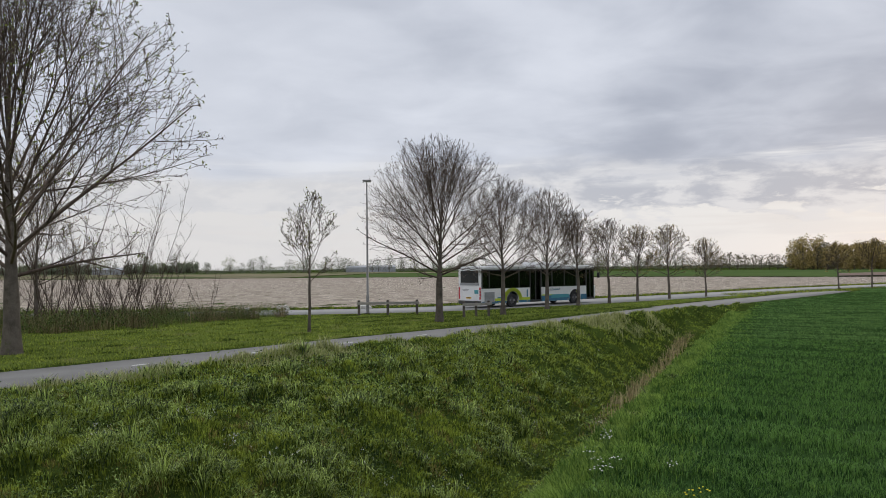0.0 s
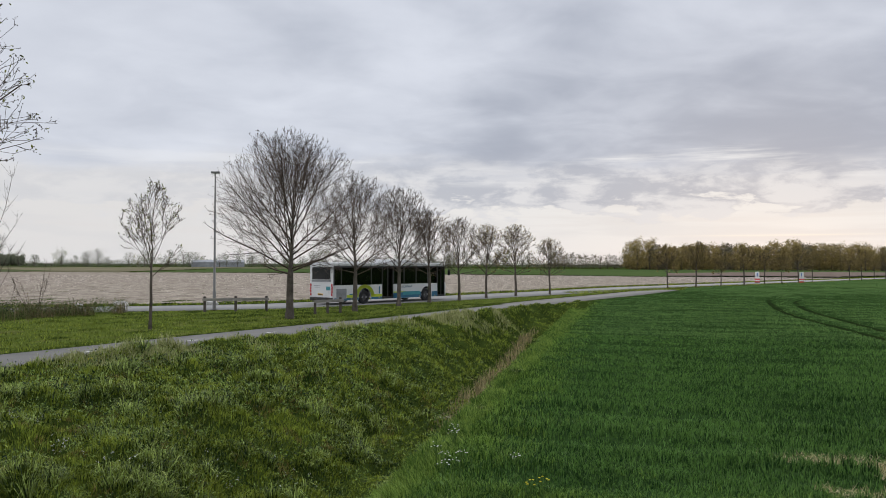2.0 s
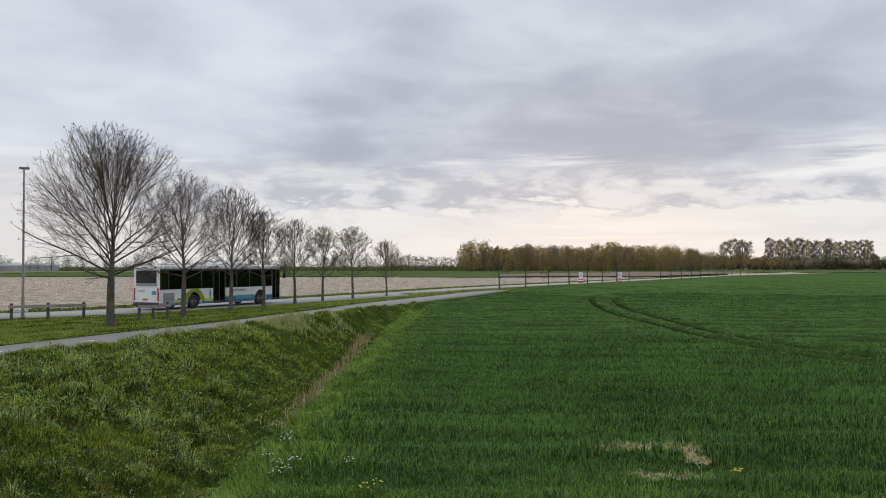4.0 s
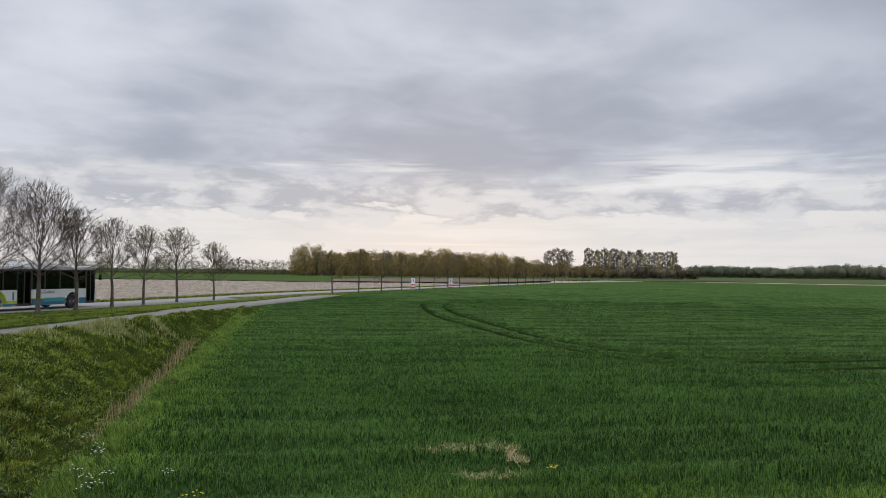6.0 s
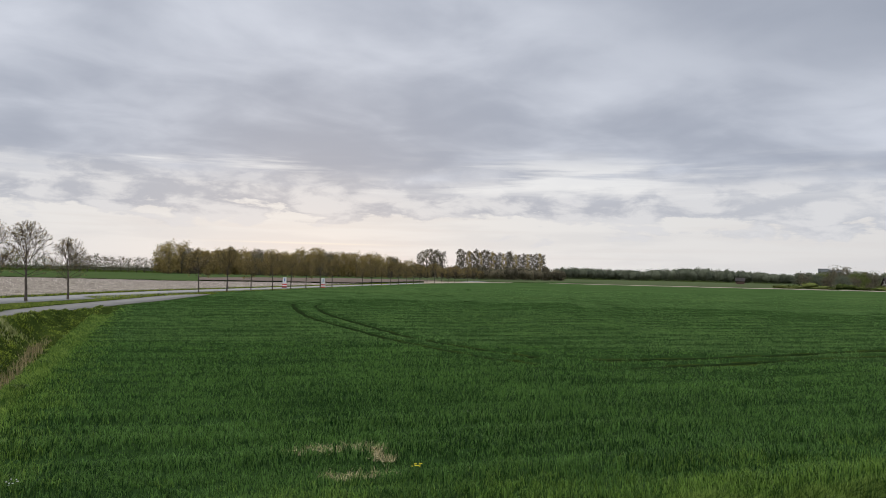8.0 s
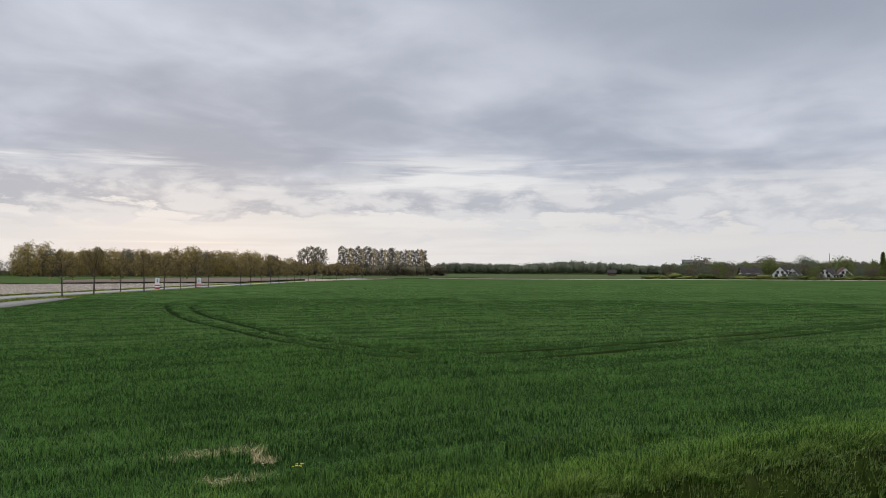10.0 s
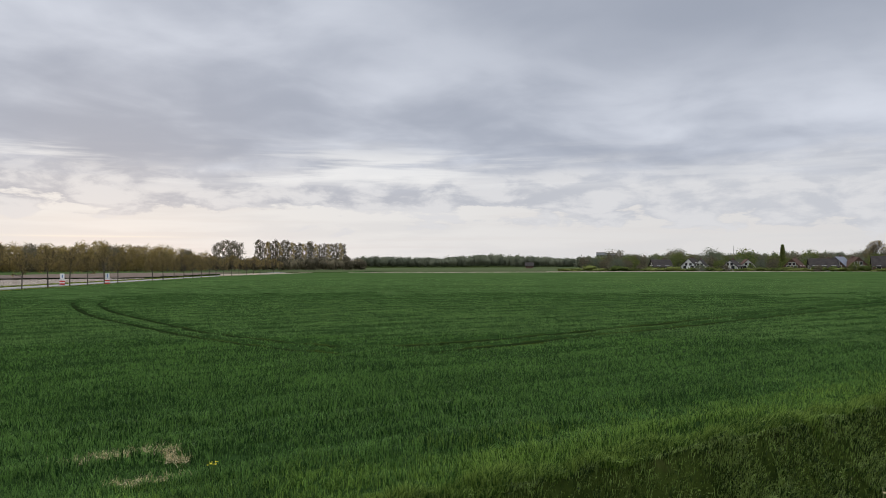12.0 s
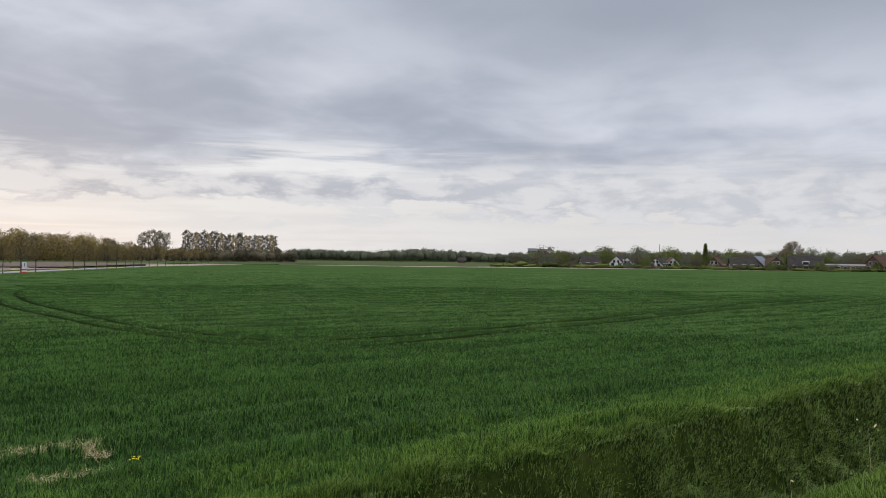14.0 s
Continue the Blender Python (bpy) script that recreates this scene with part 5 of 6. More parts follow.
# window band: pillars, upper rail and panes on both sides
WIN = [(0.12, 0.70), (0.80, 2.15), (2.25, 3.60), (3.70, 4.70), (6.02, 7.05), (7.15, 8.40), (8.50, 9.75), (9.85, 10.88)]
WIN_LEFT = WIN[:4] + [(4.80, 5.92)] + WIN[4:] + [(10.98, 11.82)]
for side, wins in ((-1, WIN), (1, WIN_LEFT)):
    for k, (a, b) in enumerate(wins):
        panel("pillar", a - 0.10, a, 1.36, 2.72, m_trim, side, 0.07)
        pane = panel("window", a, b, 1.38, 2.62, m_busglass, side, 0.012, -0.012)
        pane.visible_shadow = False
    panel("upper_rail", 0.05, LEN - 0.1, 2.60, 2.70, m_trim, side, 0.06, 0.003)
    panel("pillar", wins[-1][1], wins[-1][1] + 0.08, 1.36, 2.72, m_trim, side, 0.07)
# doors on the right
for a, b in DOORS:
    d = panel("door", a + 0.02, (a + b) / 2 - 0.01, 0.33, 2.60, m_busglass, -1, 0.02, -0.02)
    panel("door_frame", a + 0.02, a + 0.09, 0.33, 2.60, m_trim, -1, 0.05, 0.0, parent=d)
    panel("door_frame", (a + b) / 2 - 0.05, (a + b) / 2 + 0.05, 0.33, 2.60, m_trim, -1, 0.05, 0.0, parent=d)
    d2 = panel("door", (a + b) / 2 + 0.01, b - 0.02, 0.33, 2.60, m_busglass, -1, 0.02, -0.02)
    panel("door_frame", b - 0.09, b - 0.02, 0.33, 2.60, m_trim, -1, 0.05, 0.0, parent=d2)
    panel("door_foot", a, b, 0.30, 0.46, m_trim, -1, 0.04, 0.0)
# livery: blue skirt, teal and lime bands, lime arch over the rear wheel
for side in (-1, 1):
    for a, b in ((0.05, 2.37), (3.63, 4.75)):
        panel("skirt_stripe", a, b, 0.31, 0.47, m_busblue, side, 0.012, 0.010)
        panel("lime_stripe", max(a, 1.25), b, 0.475, 0.66, m_lime, side, 0.012, 0.010)
    for a, b in ((5.95, 9.02), (10.28, 10.95)):
        panel("skirt_stripe", a, b, 0.31, 0.72, m_busblue, side, 0.012, 0.010)
    panel("lime_stripe", 5.95, 7.3, 0.72, 0.80, m_lime, side, 0.012, 0.010)
    panel("teal_stripe", 7.0, 8.9, 0.52, 0.78, m_teal, side, 0.010, 0.018)
    panel("grille", 0.28, 1.22, 0.40, 1.12, m_grille, side, 0.03, 0.012, "grey engine grille")
    bm = bmesh.new()
    n = 24
    ring = []
    for k in range(n + 1):
        t = math.pi * k / n
        for r in (0.63, 0.88):
            ring.append(bm.verts.new((X0 + WHEELS[0] + r * math.cos(t) * (1.08 if r > 0.7 else 1), side * (WID / 2 + 0.012), 0.5 + r * math.sin(t))))
    for k in range(n):
        bm.faces.new((ring[2 * k], ring[2 * k + 1], ring[2 * k + 3], ring[2 * k + 2]))
    bmesh.ops.solidify(bm, geom=bm.faces[:], thickness=0.008)
    part("lime_arch", bm, m_lime, bus)
    for x in (1.6, 4.4, 6.3, 8.8, 10.6):
        panel("side_marker", x, x + 0.1, 0.36, 0.41, m_amber, side, 0.02, 0.016)
panel("tower_graphic", 4.40, 4.52, 0.70, 1.22, m_busblue, -1, 0.006, 0.008)
panel("skyline_graphic", 1.5, 2.3, 0.66, 0.74, m_busblue, -1, 0.006, 0.012)
for word, x, size, mat in (("door", 6.40, 0.30, m_grille), ("Zeeland", 6.97, 0.30, m_busblue)):
    cu = bpy.data.curves.new("lettering", "FONT")
    cu.body, cu.size, cu.extrude = word, size, 0.004
    tmp = bpy.data.objects.new("tmp", cu)
    me = bpy.data.meshes.new_from_object(tmp)
    bpy.data.objects.remove(tmp)
    me.materials.append(mat)
    part("lettering", me, None, bus, at=Matrix.Translation((X0 + x, -WID / 2 - 0.012, 1.08)) @ pose(0, 0, 0, 90, 0, 0))
# seats, seen through the glass
for k, x in enumerate((2.8, 3.6, 4.4, 6.4, 7.2, 8.0, 8.8)):
    for y in (-0.72, 0.72):
        seat = part("seat", box(0.45, 0.85, 0.14, (X0 + x, y, 0.92), 0.04), m_seat, bus)
        part("backrest", box(0.12, 0.85, 0.72, (X0 + x - 0.24, y, 1.0), 0.04), m_seat, seat)
        part("seat_leg", box(0.12, 0.5, 0.4, (X0 + x, y, 0.53)), m_trim, seat)
for x in (4.7, 6.0, 9.2, 10.85):
    v, f = tube([(X0 + x, -0.35, 0.54), (X0 + x, -0.35, 2.66)], [0.025, 0.025], 6)
    part("grab_pole", raw("grab_pole", v, f, m_lime), None, bus)
part("driver_cab", box(0.08, 1.1, 1.2, (X0 + 10.5, 0.62, 0.54), 0.02), m_inner, bus)
part("dashboard", box(0.5, 2.0, 0.5, (X0 + 11.5, 0.1, 0.9), 0.08), m_trim, bus)


def wheel(x, side):
    bm = bmesh.new()
    prof = [(0.27, -0.13), (0.40, -0.14), (0.475, -0.11), (0.49, 0), (0.475, 0.11), (0.40, 0.14), (0.27, 0.13)]
    n = 28
    rows = []
    for k in range(n):
        a = 2 * math.pi * k / n
        rows.append([bm.verts.new((r * math.cos(a), y, r * math.sin(a))) for r, y in prof])
    for k in range(n):
        for j in range(len(prof) - 1):
            bm.faces.new((rows[k][j], rows[(k + 1) % n][j], rows[(k + 1) % n][j + 1], rows[k][j + 1]))
    t = part("wheel", bm, m_black, bus, "black rubber tyre on a grey rim", at=pose(X0 + x, side * 1.08, 0.48))
    rim = bmesh.new()
    bmesh.ops.create_cone(rim, cap_ends=True, segments=24, radius1=0.28, radius2=0.24, depth=0.16, matrix=pose(0, 0, 0, 90, 0, 0))
    part("rim", rim, m_rim, t)
    hub = bmesh.new()
    bmesh.ops.create_cone(hub, cap_ends=True, segments=16, radius1=0.11, radius2=0.09, depth=0.24, matrix=pose(0, 0, 0, 90, 0, 0))
    part("hub", hub, m_rim, t)
    for k in range(8):
        a = 2 * math.pi * k / 8
        part("wheel_nut", box(0.04, 0.20, 0.04, (0.17 * math.cos(a), 0, 0.17 * math.sin(a) - 0.02)), m_rim, t)


for wx in WHEELS:
    for side in (-1, 1):
        wheel(wx, side)
for side in (-1, 1):
    y = side * 1.32
    v, f = tube([(X0 + LEN - 0.1, side * 1.1, 2.62), (X0 + LEN + 0.22, side * 1.25, 2.60), (X0 + LEN + 0.32, y, 2.35)], [0.03, 0.03, 0.025], 6)
    arm = part("mirror_arm", raw("mirror_arm", v, f, m_trim), None, bus)
    part("mirror", box(0.12, 0.22, 0.42, (X0 + LEN + 0.32, y, 1.95), 0.04), m_trim, arm)

# ---- grass, crop, weeds ----
PATH_C = PATH_NEAR[::2]


def scatter(rng, n, x0, x1, y0, y1, ok, dens):
    """Random points of the region ok, thinned by dens(r) between 0 and 1."""
    x, y = rng.uniform(x0, x1, n), rng.uniform(y0, y1, n)
    r = np.hypot(x, y)
    a = np.degrees(np.arctan2(x, y))
    keep = (rng.random(n) < dens(r)) & (a > -37) & (a < 97)
    x, y = x[keep], y[keep]
    m = ok(x, y)
    return x[m], y[m]


def stuff(name, me, label, category):
    return tagged(new(name, me), label, category, kind="stuff")


def uv_of(x, y):
    return E1[0] * x + E1[1] * y, E2[0] * x + E2[1] * y


def bank_ok(x, y):
    u, v = uv_of(x, y)
    on = (side_of(PATH_C, x, y) > 0.12) & (v > 1.8) & (v < 64)
    return on & ~wheat_ok(x, y, 0.15)


rng = np.random.default_rng(101)


def fan(n, r0, r1, az0, az1):
    """Random points whose spacing grows with their distance."""
    r = r0 * (r1 / r0) ** rng.random(n)
    a = np.radians(rng.uniform(az0, az1, n))
    return r * np.sin(a), r * np.cos(a)


def low_factor(x, y):
    """Shorter grass along the field's edge, in the bed and on the near mound."""
    u, v = uv_of(x, y)
    k = np.where((u > -3.9) & (v > 8.9), 0.55, 1.0)
    k = np.where((u > -2.5) & (v > 7.0) & (v < 8.9), 0.4, k)
    k = np.where((np.abs(u - BED_U) < 0.9) & (v > 8), 0.5, k)
    return np.where(v < 4.6, 0.40, k)


def downhill(x, y):
    """Horizontal way that the ground falls, as steep as it falls, up to a limit."""
    d = 0.08
    g = -np.stack([land(x + d, y) - land(x - d, y), land(x, y + d) - land(x, y - d)], -1) / (2 * d)
    return g / np.maximum(1, np.linalg.norm(g, axis=-1) / 0.8)[..., None]


def zone(x, y):
    """0 bank, 1 field lip, 2 steep near bank under the lip, 3 near mound."""
    u, v = uv_of(x, y)
    z = np.zeros(np.shape(x), int)
    w = 0.12 * lump(x, y, 1.1, 5)
    z = np.where((u > -3.22 + w) & (u < -1.2) & (v > 8.0) & (v < 50), 1, z)
    w = 0.9 * w
    z = np.where((v > 7.78 + w) & (u > -3.0), 1, z)
    z = np.where((v <= 7.78 + w) & (v > 5.5) & (u > -3.2), 2, z)
    return np.where(v < 4.7 + w, 3, z)


def yellowed(x, y):
    """Low patches of moss and dead grass on the bank."""
    return (lump(x, y, 2.1, 13) + 0.5 * lump(x, y, 0.8, 3) > 0.42) & (tufts(x, y) < 0.34)


def turf(count, r0, r1, h, w, seg, which=0, name="bank_grass", mat=None, label="", az0=-37, az1=97, fall=0.5, lean=0.6, ok=None, at=None):
    """Grass of one zone, combed down the slope and in swirls."""
    x, y = fan(count, r0, r1, az0, az1) if at is None else at
    m = bank_ok(x, y)
    x, y = x[m], y[m]
    m = zone(x, y) == which
    if which in (0, 2):
        m &= rng.random(len(x)) < np.clip(0.62 + 3.0 * tufts(x, y), 0, 1) * np.where(yellowed(x, y) & (mat is not m_moss), 0.25, 1)
    if ok is not None:
        m &= ok(x, y)
    x, y = x[m], y[m]
    r = np.hypot(x, y)
    fl = np.zeros((len(x), 3))
    swirl = np.stack([lump(x, y, 1.5, 7), lump(x, y, 1.5, 9)], -1)
    fl[:, :2] = 0.3 * swirl + fall * downhill(x, y)
    if which == 1:
        u, v = uv_of(x, y)
        fl[:, :2] -= 0.3 * np.where((u > -2)[:, None], E2, E1)
    hh = h * (1 + 0.45 * lump(x, y, 1.3, 1)) * (low_factor(x, y) if which == 0 else np.clip((8.0 - uv_of(x, y)[1]) / 0.9, 0.5, 1) if which == 2 else 1)
    me = blades(name, np.stack([x, y, land(x, y) - 0.02], -1), hh, w * np.clip(r / 10, 0.9, 9), lean, mat or m_bank_blade, rng, seg, fl)
    return stuff(name, me, label or "short wild grass covering the ditch banks", "grass")


def from_uv(u, v):
    return E1[0] * u + E2[0] * v, E1[1] * u + E2[1] * v


def along(n, v0, v1):
    """Points of a band along the near ditch."""
    return from_uv(2.0 + 20 * rng.random(n) ** 1.3, rng.uniform(v0, v1, n))


def tussocks(count, per, r0, r1, h, w, seg, az0=-37, az1=40, name="tussock_grass", mat=None):
    """Tufts whose long blades arch outwards from their middle and downhill."""
    cx, cy = fan(count, r0, r1, az0, az1)
    zn = zone(cx, cy)
    m = bank_ok(cx, cy) & (rng.random(count) < np.clip(4.5 * (tufts(cx, cy) - 0.16), 0.02, 1)) & ((zn == 0) | (zn == 2) | ((zn == 1) & (rng.random(count) < 0.35)))
    cx, cy = cx[m], cy[m]
    n = len(cx)
    size = np.repeat(h * rng.uniform(0.5, 1.5, n) * low_factor(cx, cy), per)
    r = np.repeat(np.hypot(cx, cy), per)
    a = rng.uniform(0, 2 * np.pi, n * per)
    out = np.stack([np.cos(a), np.sin(a)], -1)
    q = np.stack([np.repeat(cx, per), np.repeat(cy, per)], -1) + out * (rng.uniform(0, 0.30, n * per) * size)[:, None]
    fl = np.zeros((n * per, 3))
    fl[:, :2] = out * rng.uniform(0.5, 2.3, n * per)[:, None] + np.repeat(0.7 * downhill(cx, cy), per, 0)
    me = blades(name, np.c_[q, land(q[:, 0], q[:, 1]) - 0.02], size, w * np.clip(r / 10, 0.9, 8), 0.25, mat or m_tussock, rng, seg, fl)
    return stuff(name, me, "arching tufts of long green grass on the ditch banks", "grass")


m_moss = material("yellowed_moss", (0.10, 0.088, 0.026), (0.30, 0.25, 0.085), 1.2, fine=5, rough=0.9, bump=0, island=0.6, through_light=0.15, gloss=0.0)
m_tussock = material("tussock_blades", (0.014, 0.032, 0.007), (0.35, 0.45, 0.105), 1.1, fine=4.5, rough=0.5, bump=0, island=0.6, through_light=0.18, gloss=0.25)
m_lip = material("yellow_green_grass_blades", (0.030, 0.072, 0.014), (0.26, 0.375, 0.080), 0.8, fine=4, rough=0.6, bump=0, island=0.6, through_light=0.22, gloss=0.06)
m_edge = material("field_edge_blades", (0.048, 0.108, 0.020), (0.28, 0.40, 0.084), 0.8, fine=4, rough=0.6, bump=0, island=0.4, through_light=0.35, gloss=0.08)
m_long = material("long_dark_grass_blades", (0.022, 0.050, 0.012), (0.35, 0.47, 0.135), 1.0, fine=4, rough=0.5, bump=0, island=0.8, through_light=0.3, gloss=0.2)
turf(420000, 7, 26, 0.14, 0.0050, 2, az0=-37, az1=18, fall=1.0, lean=0.7)
turf(480000, 24, 68, 0.14, 0.0058, 1, az0=-30, az1=32, fall=0.8, lean=0.9)
edge_v = 8.6 * (50 / 8.6) ** rng.random(90000)
turf(0, 0, 0, 0.16, 0.0050, 2, 1, "field_edge_grass", m_edge, "bright yellow-green grass drooping over the field's edge", fall=0.35, lean=0.5, at=from_uv(rng.uniform(-3.4, -1.4, 90000) - 0.2 * rng.random(90000), edge_v))
turf(0, 0, 0, 0.20, 0.0052, 2, 1, "lip_grass", m_lip, "bright yellow-green grass drooping over the ditch's lip", fall=0.9, lean=0.6, at=along(60000, 7.5, 8.3))
turf(0, 0, 0, 0.24, 0.0050, 2, 2, "long_bank_grass", m_long, "long dark green grass hanging down the steep ditch bank", fall=0.7, lean=1.1, at=along(70000, 5.4, 7.0))
turf(0, 0, 0, 0.26, 0.0046, 2, 2, "long_bank_grass", m_long, "long green grass hanging over the steep ditch bank", fall=0.9, lean=1.0, at=along(110000, 6.75, 7.85))
tussocks(9000, 30, 5.4, 16, 0.30, 0.0042, 2, 55, 97, "hanging_tufts", m_long)
turf(0, 0, 0, 0.085, 0.0040, 2, 3, "mound_grass", m_lip, "short bright green grass on the near mound", fall=0.1, lean=0.5, at=from_uv(rng.uniform(6, 14, 50000), rng.uniform(2.1, 4.8, 50000)))
turf(0, 0, 0, 0.22, 0.0044, 2, 0, "ditch_grass", m_long, "long grass in the bottom of the near ditch", fall=0.5, lean=0.7, at=from_uv(rng.uniform(2.5, 14, 60000), rng.uniform(4.3, 5.7, 60000)))
tussocks(22000, 24, 7, 26, 0.22, 0.0044, 2)
tussocks(2400, 64, 7, 26, 0.38, 0.0046, 2)
tussocks(18000, 11, 26, 66, 0.18, 0.0050, 1)

# broad-leaved weeds in patches among the grass
m_weed = material("weed_leaves", (0.012, 0.034, 0.008), (0.24, 0.34, 0.075), 0.9, fine=6.0, rough=0.5, bump=0, island=0.75, through_light=0.2, gloss=0.3)
cx, cy = fan(22000, 5.5, 34, -37, 97)
zn = zone(cx, cy)
m = bank_ok(cx, cy) & (side_of(PATH_C, cx, cy) > 1.0) & (lump(cx, cy, 3.1, 11) > -0.1) & ((zn == 0) | (zn == 2))
cx, cy = cx[m], cy[m]
per = 22
hh = np.repeat(rng.uniform(0.10, 0.30, len(cx)) * low_factor(cx, cy), per)
q = np.stack([np.repeat(cx, per), np.repeat(cy, per)], -1) + rng.normal(0, 0.11, (len(cx) * per, 2)) * np.clip(np.hypot(np.repeat(cx, per), np.repeat(cy, per)) / 14, 0.9, 2.5)[:, None]
r = np.hypot(q[:, 0], q[:, 1])
stuff("bank_weeds", leaf_cards(np.c_[q, land(q[:, 0], q[:, 1]) + hh * rng.uniform(0.15, 1, len(q))], 0.020 * np.clip(r / 12, 0.85, 2), rng, m_weed, "bank_weeds"), "low broad-leaved weeds and nettles on the ditch banks", "weeds")
m_blond = material("blond_grass", (0.24, 0.26, 0.10), (0.46, 0.47, 0.23), 0.8, fine=4, rough=0.8, bump=0, island=0.6, through_light=0.25, gloss=0.0)
edge = PATH_NEAR[(PATH_NEAR[:, 1] > 19) & (PATH_NEAR[:, 1] < 46)]
pick = rng.integers(0, len(edge), 34000)
side = offset(edge, 1.0) - edge
q = edge[pick] + side[pick] * rng.uniform(0.15, 1.9, 34000)[:, None] + rng.normal(0, 0.5, (34000, 2))
crest = lambda x, y: rng.random(len(x)) < np.clip(0.25 + 1.5 * lump(x, y, 5.5, 6), 0, 1)
turf(0, 0, 0, 0.30, 0.0038, 2, 0, "dry_bank_grass", m_blond, "tall blond seeding grass along the bank's crest", fall=0.2, lean=0.5, ok=crest, at=(q[:, 0], q[:, 1]))


turf(330000, 8, 26, 0.10, 0.0062, 1, 0, "yellowed_grass", m_moss, "patches of yellowed moss and dead grass on the bank", -37, 10, 0.3, 1.2, yellowed)

# dry reed in the ditch bed
x, y = scatter(rng, 500000, -8, 22, 8, 60, lambda x, y: (np.abs(uv_of(x, y)[0] - BED_U + 0.15) < 0.30) & (uv_of(x, y)[1] > 20 + 2 * rng.random(len(x))) & (uv_of(x, y)[1] < 46), lambda r: 0.20 + 0 * r)
p = np.stack([x, y, land(x, y) - 0.02], -1)
m_reed = material("dull_reed", (0.24, 0.19, 0.105), (0.50, 0.40, 0.235), 0.8, fine=4, rough=0.85, bump=0, island=0.7, through_light=0.2, gloss=0.0)
stuff("dry_reed", blades("dry_reed", p, 0.56 * np.clip(np.minimum((uv_of(x, y)[1] - 18) / 1.5, 46 - uv_of(x, y)[1]) / 6, 0.15, 1), 0.010, 0.5, m_reed, rng, 2), "dry straw-coloured reed in the ditch bed", "reed")

# young wheat: plants of several upright leaves in drill rows
for n, k, r0, r1, seg in ((66000, 5, 8.0, 16, 2), (90000, 5, 16, 32, 1), (95000, 5, 32, 75, 1), (60000, 4, 75, 150, 1)):
    x, y = fan(n, r0, r1, -8, 97)
    m = wheat_ok(x, y)
    x, y = x[m], y[m]
    u, v = uv_of(x, y)
    gap = np.clip(0.9 * lump(u * 0.4, v, 0.8, 14) + 0.6 * lump(u * 0.5, v, 0.37, 3) - 0.25, 0, 0.75) * np.clip((60 - np.hypot(x, y)) / 20, 0, 1)
    ok = (rng.random(len(x)) > 1.15 * rut_depth(x, y)) & (rng.random(len(x)) > gap) & (rng.random(len(x)) > 0.93 * bare(x, y))
    x, y = np.repeat(x[ok], k), np.repeat(y[ok], k)
    r = np.hypot(x, y)
    u, v = uv_of(x, y)
    vigour = rut_side(x, y) * np.repeat(rng.uniform(0.8, 1.15, len(x) // k), k) * (1 + 0.12 * lump(x, y, 1.2, 2) + 0.14 * lump(u * 0.2, v, 3.4, 3) + 0.40 * lump(u * 0.12, v, 1.75, 8) + 0.2 * lump(u * 0.12, v, 0.7, 4) + 0.10 * lump(u * 0.3, v, 7.0, 5))
    spread_r = 0.026 * np.clip(r / 11, 0.9, 4)
    x, y = x + rng.normal(0, 1, len(x)) * spread_r, y + rng.normal(0, 1, len(x)) * spread_r
    z = wheat_z(x, y) - 0.07 + 0.03 * np.clip((r - 13) / 10, 0, 1)
    tall = 0.145 - 0.055 * np.clip((r - 11) / 16, 0, 1)
    wide = 0.0056 * np.where(r < 16, np.clip(r / 12, 0.8, 9), 1.33 + (r - 16) / 19)
    thin = np.minimum((u + 2.7) / 0.9, (v - 8.1) * 0.8) + 0.6 * lump(x, y, 2.6, 4) + 0.4 * lump(x, y, 0.9, 6) < 1.7 * rng.random(len(x)) + 0.2
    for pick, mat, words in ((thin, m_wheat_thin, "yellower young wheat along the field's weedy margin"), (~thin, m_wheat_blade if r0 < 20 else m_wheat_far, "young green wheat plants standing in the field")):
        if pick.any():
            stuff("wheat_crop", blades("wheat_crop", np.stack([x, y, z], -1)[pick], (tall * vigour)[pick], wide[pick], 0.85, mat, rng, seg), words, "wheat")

# straw on the bare patch
x, y = scatter(rng, 75000, 5, 9.5, 8, 12, lambda x, y: rng.random(len(x)) < bare(x, y) * np.clip(0.9 + 1.2 * lump(x, y, 0.4, 9), 0.1, 1), lambda r: 1 + 0 * r)
p = np.stack([x, y, wheat_z(x, y) + 0.03], -1)
stuff("straw_litter", blades("straw_litter", p, 0.13, 0.0040, 5.0, m_straw, rng, 1), "pale straw lying on the bare patch in the wheat", "straw")

# clods on the ploughed soil
n = 64000
x, y = fan(n, 52, 200, -37, 40)
ok = soil_ok(x, y)
x, y = x[ok], y[ok]
n = len(x)
r = np.hypot(x, y)
s = 0.036 * rng.uniform(0.4, 1.5, n) * np.clip(r / 70, 0.9, 2.6)
base = np.stack([x, y, soil_z(x, y) - 0.02], -1)
a = rng.uniform(0, 6.28, n)
ring = [base + np.stack([s * 1.3 * np.cos(a + b) * rng.uniform(0.7, 1.3, n), s * 1.3 * np.sin(a + b) * rng.uniform(0.7, 1.3, n), 0 * s], -1) for b in (0, 1.57, 3.14, 4.71)]
top = base + np.stack([rng.normal(0, 0.3, n) * s, rng.normal(0, 0.3, n) * s, s * rng.uniform(0.9, 1.6, n)], -1)
v = np.stack(ring + [top], 1).reshape(-1, 3)
i = np.arange(n)[:, None] * 5
m_clod = material("dry_soil_clods", (0.20, 0.168, 0.138), (0.47, 0.415, 0.355), 0.5, fine=3, rough=0.95, bump=0, island=0.6, gloss=0.0)
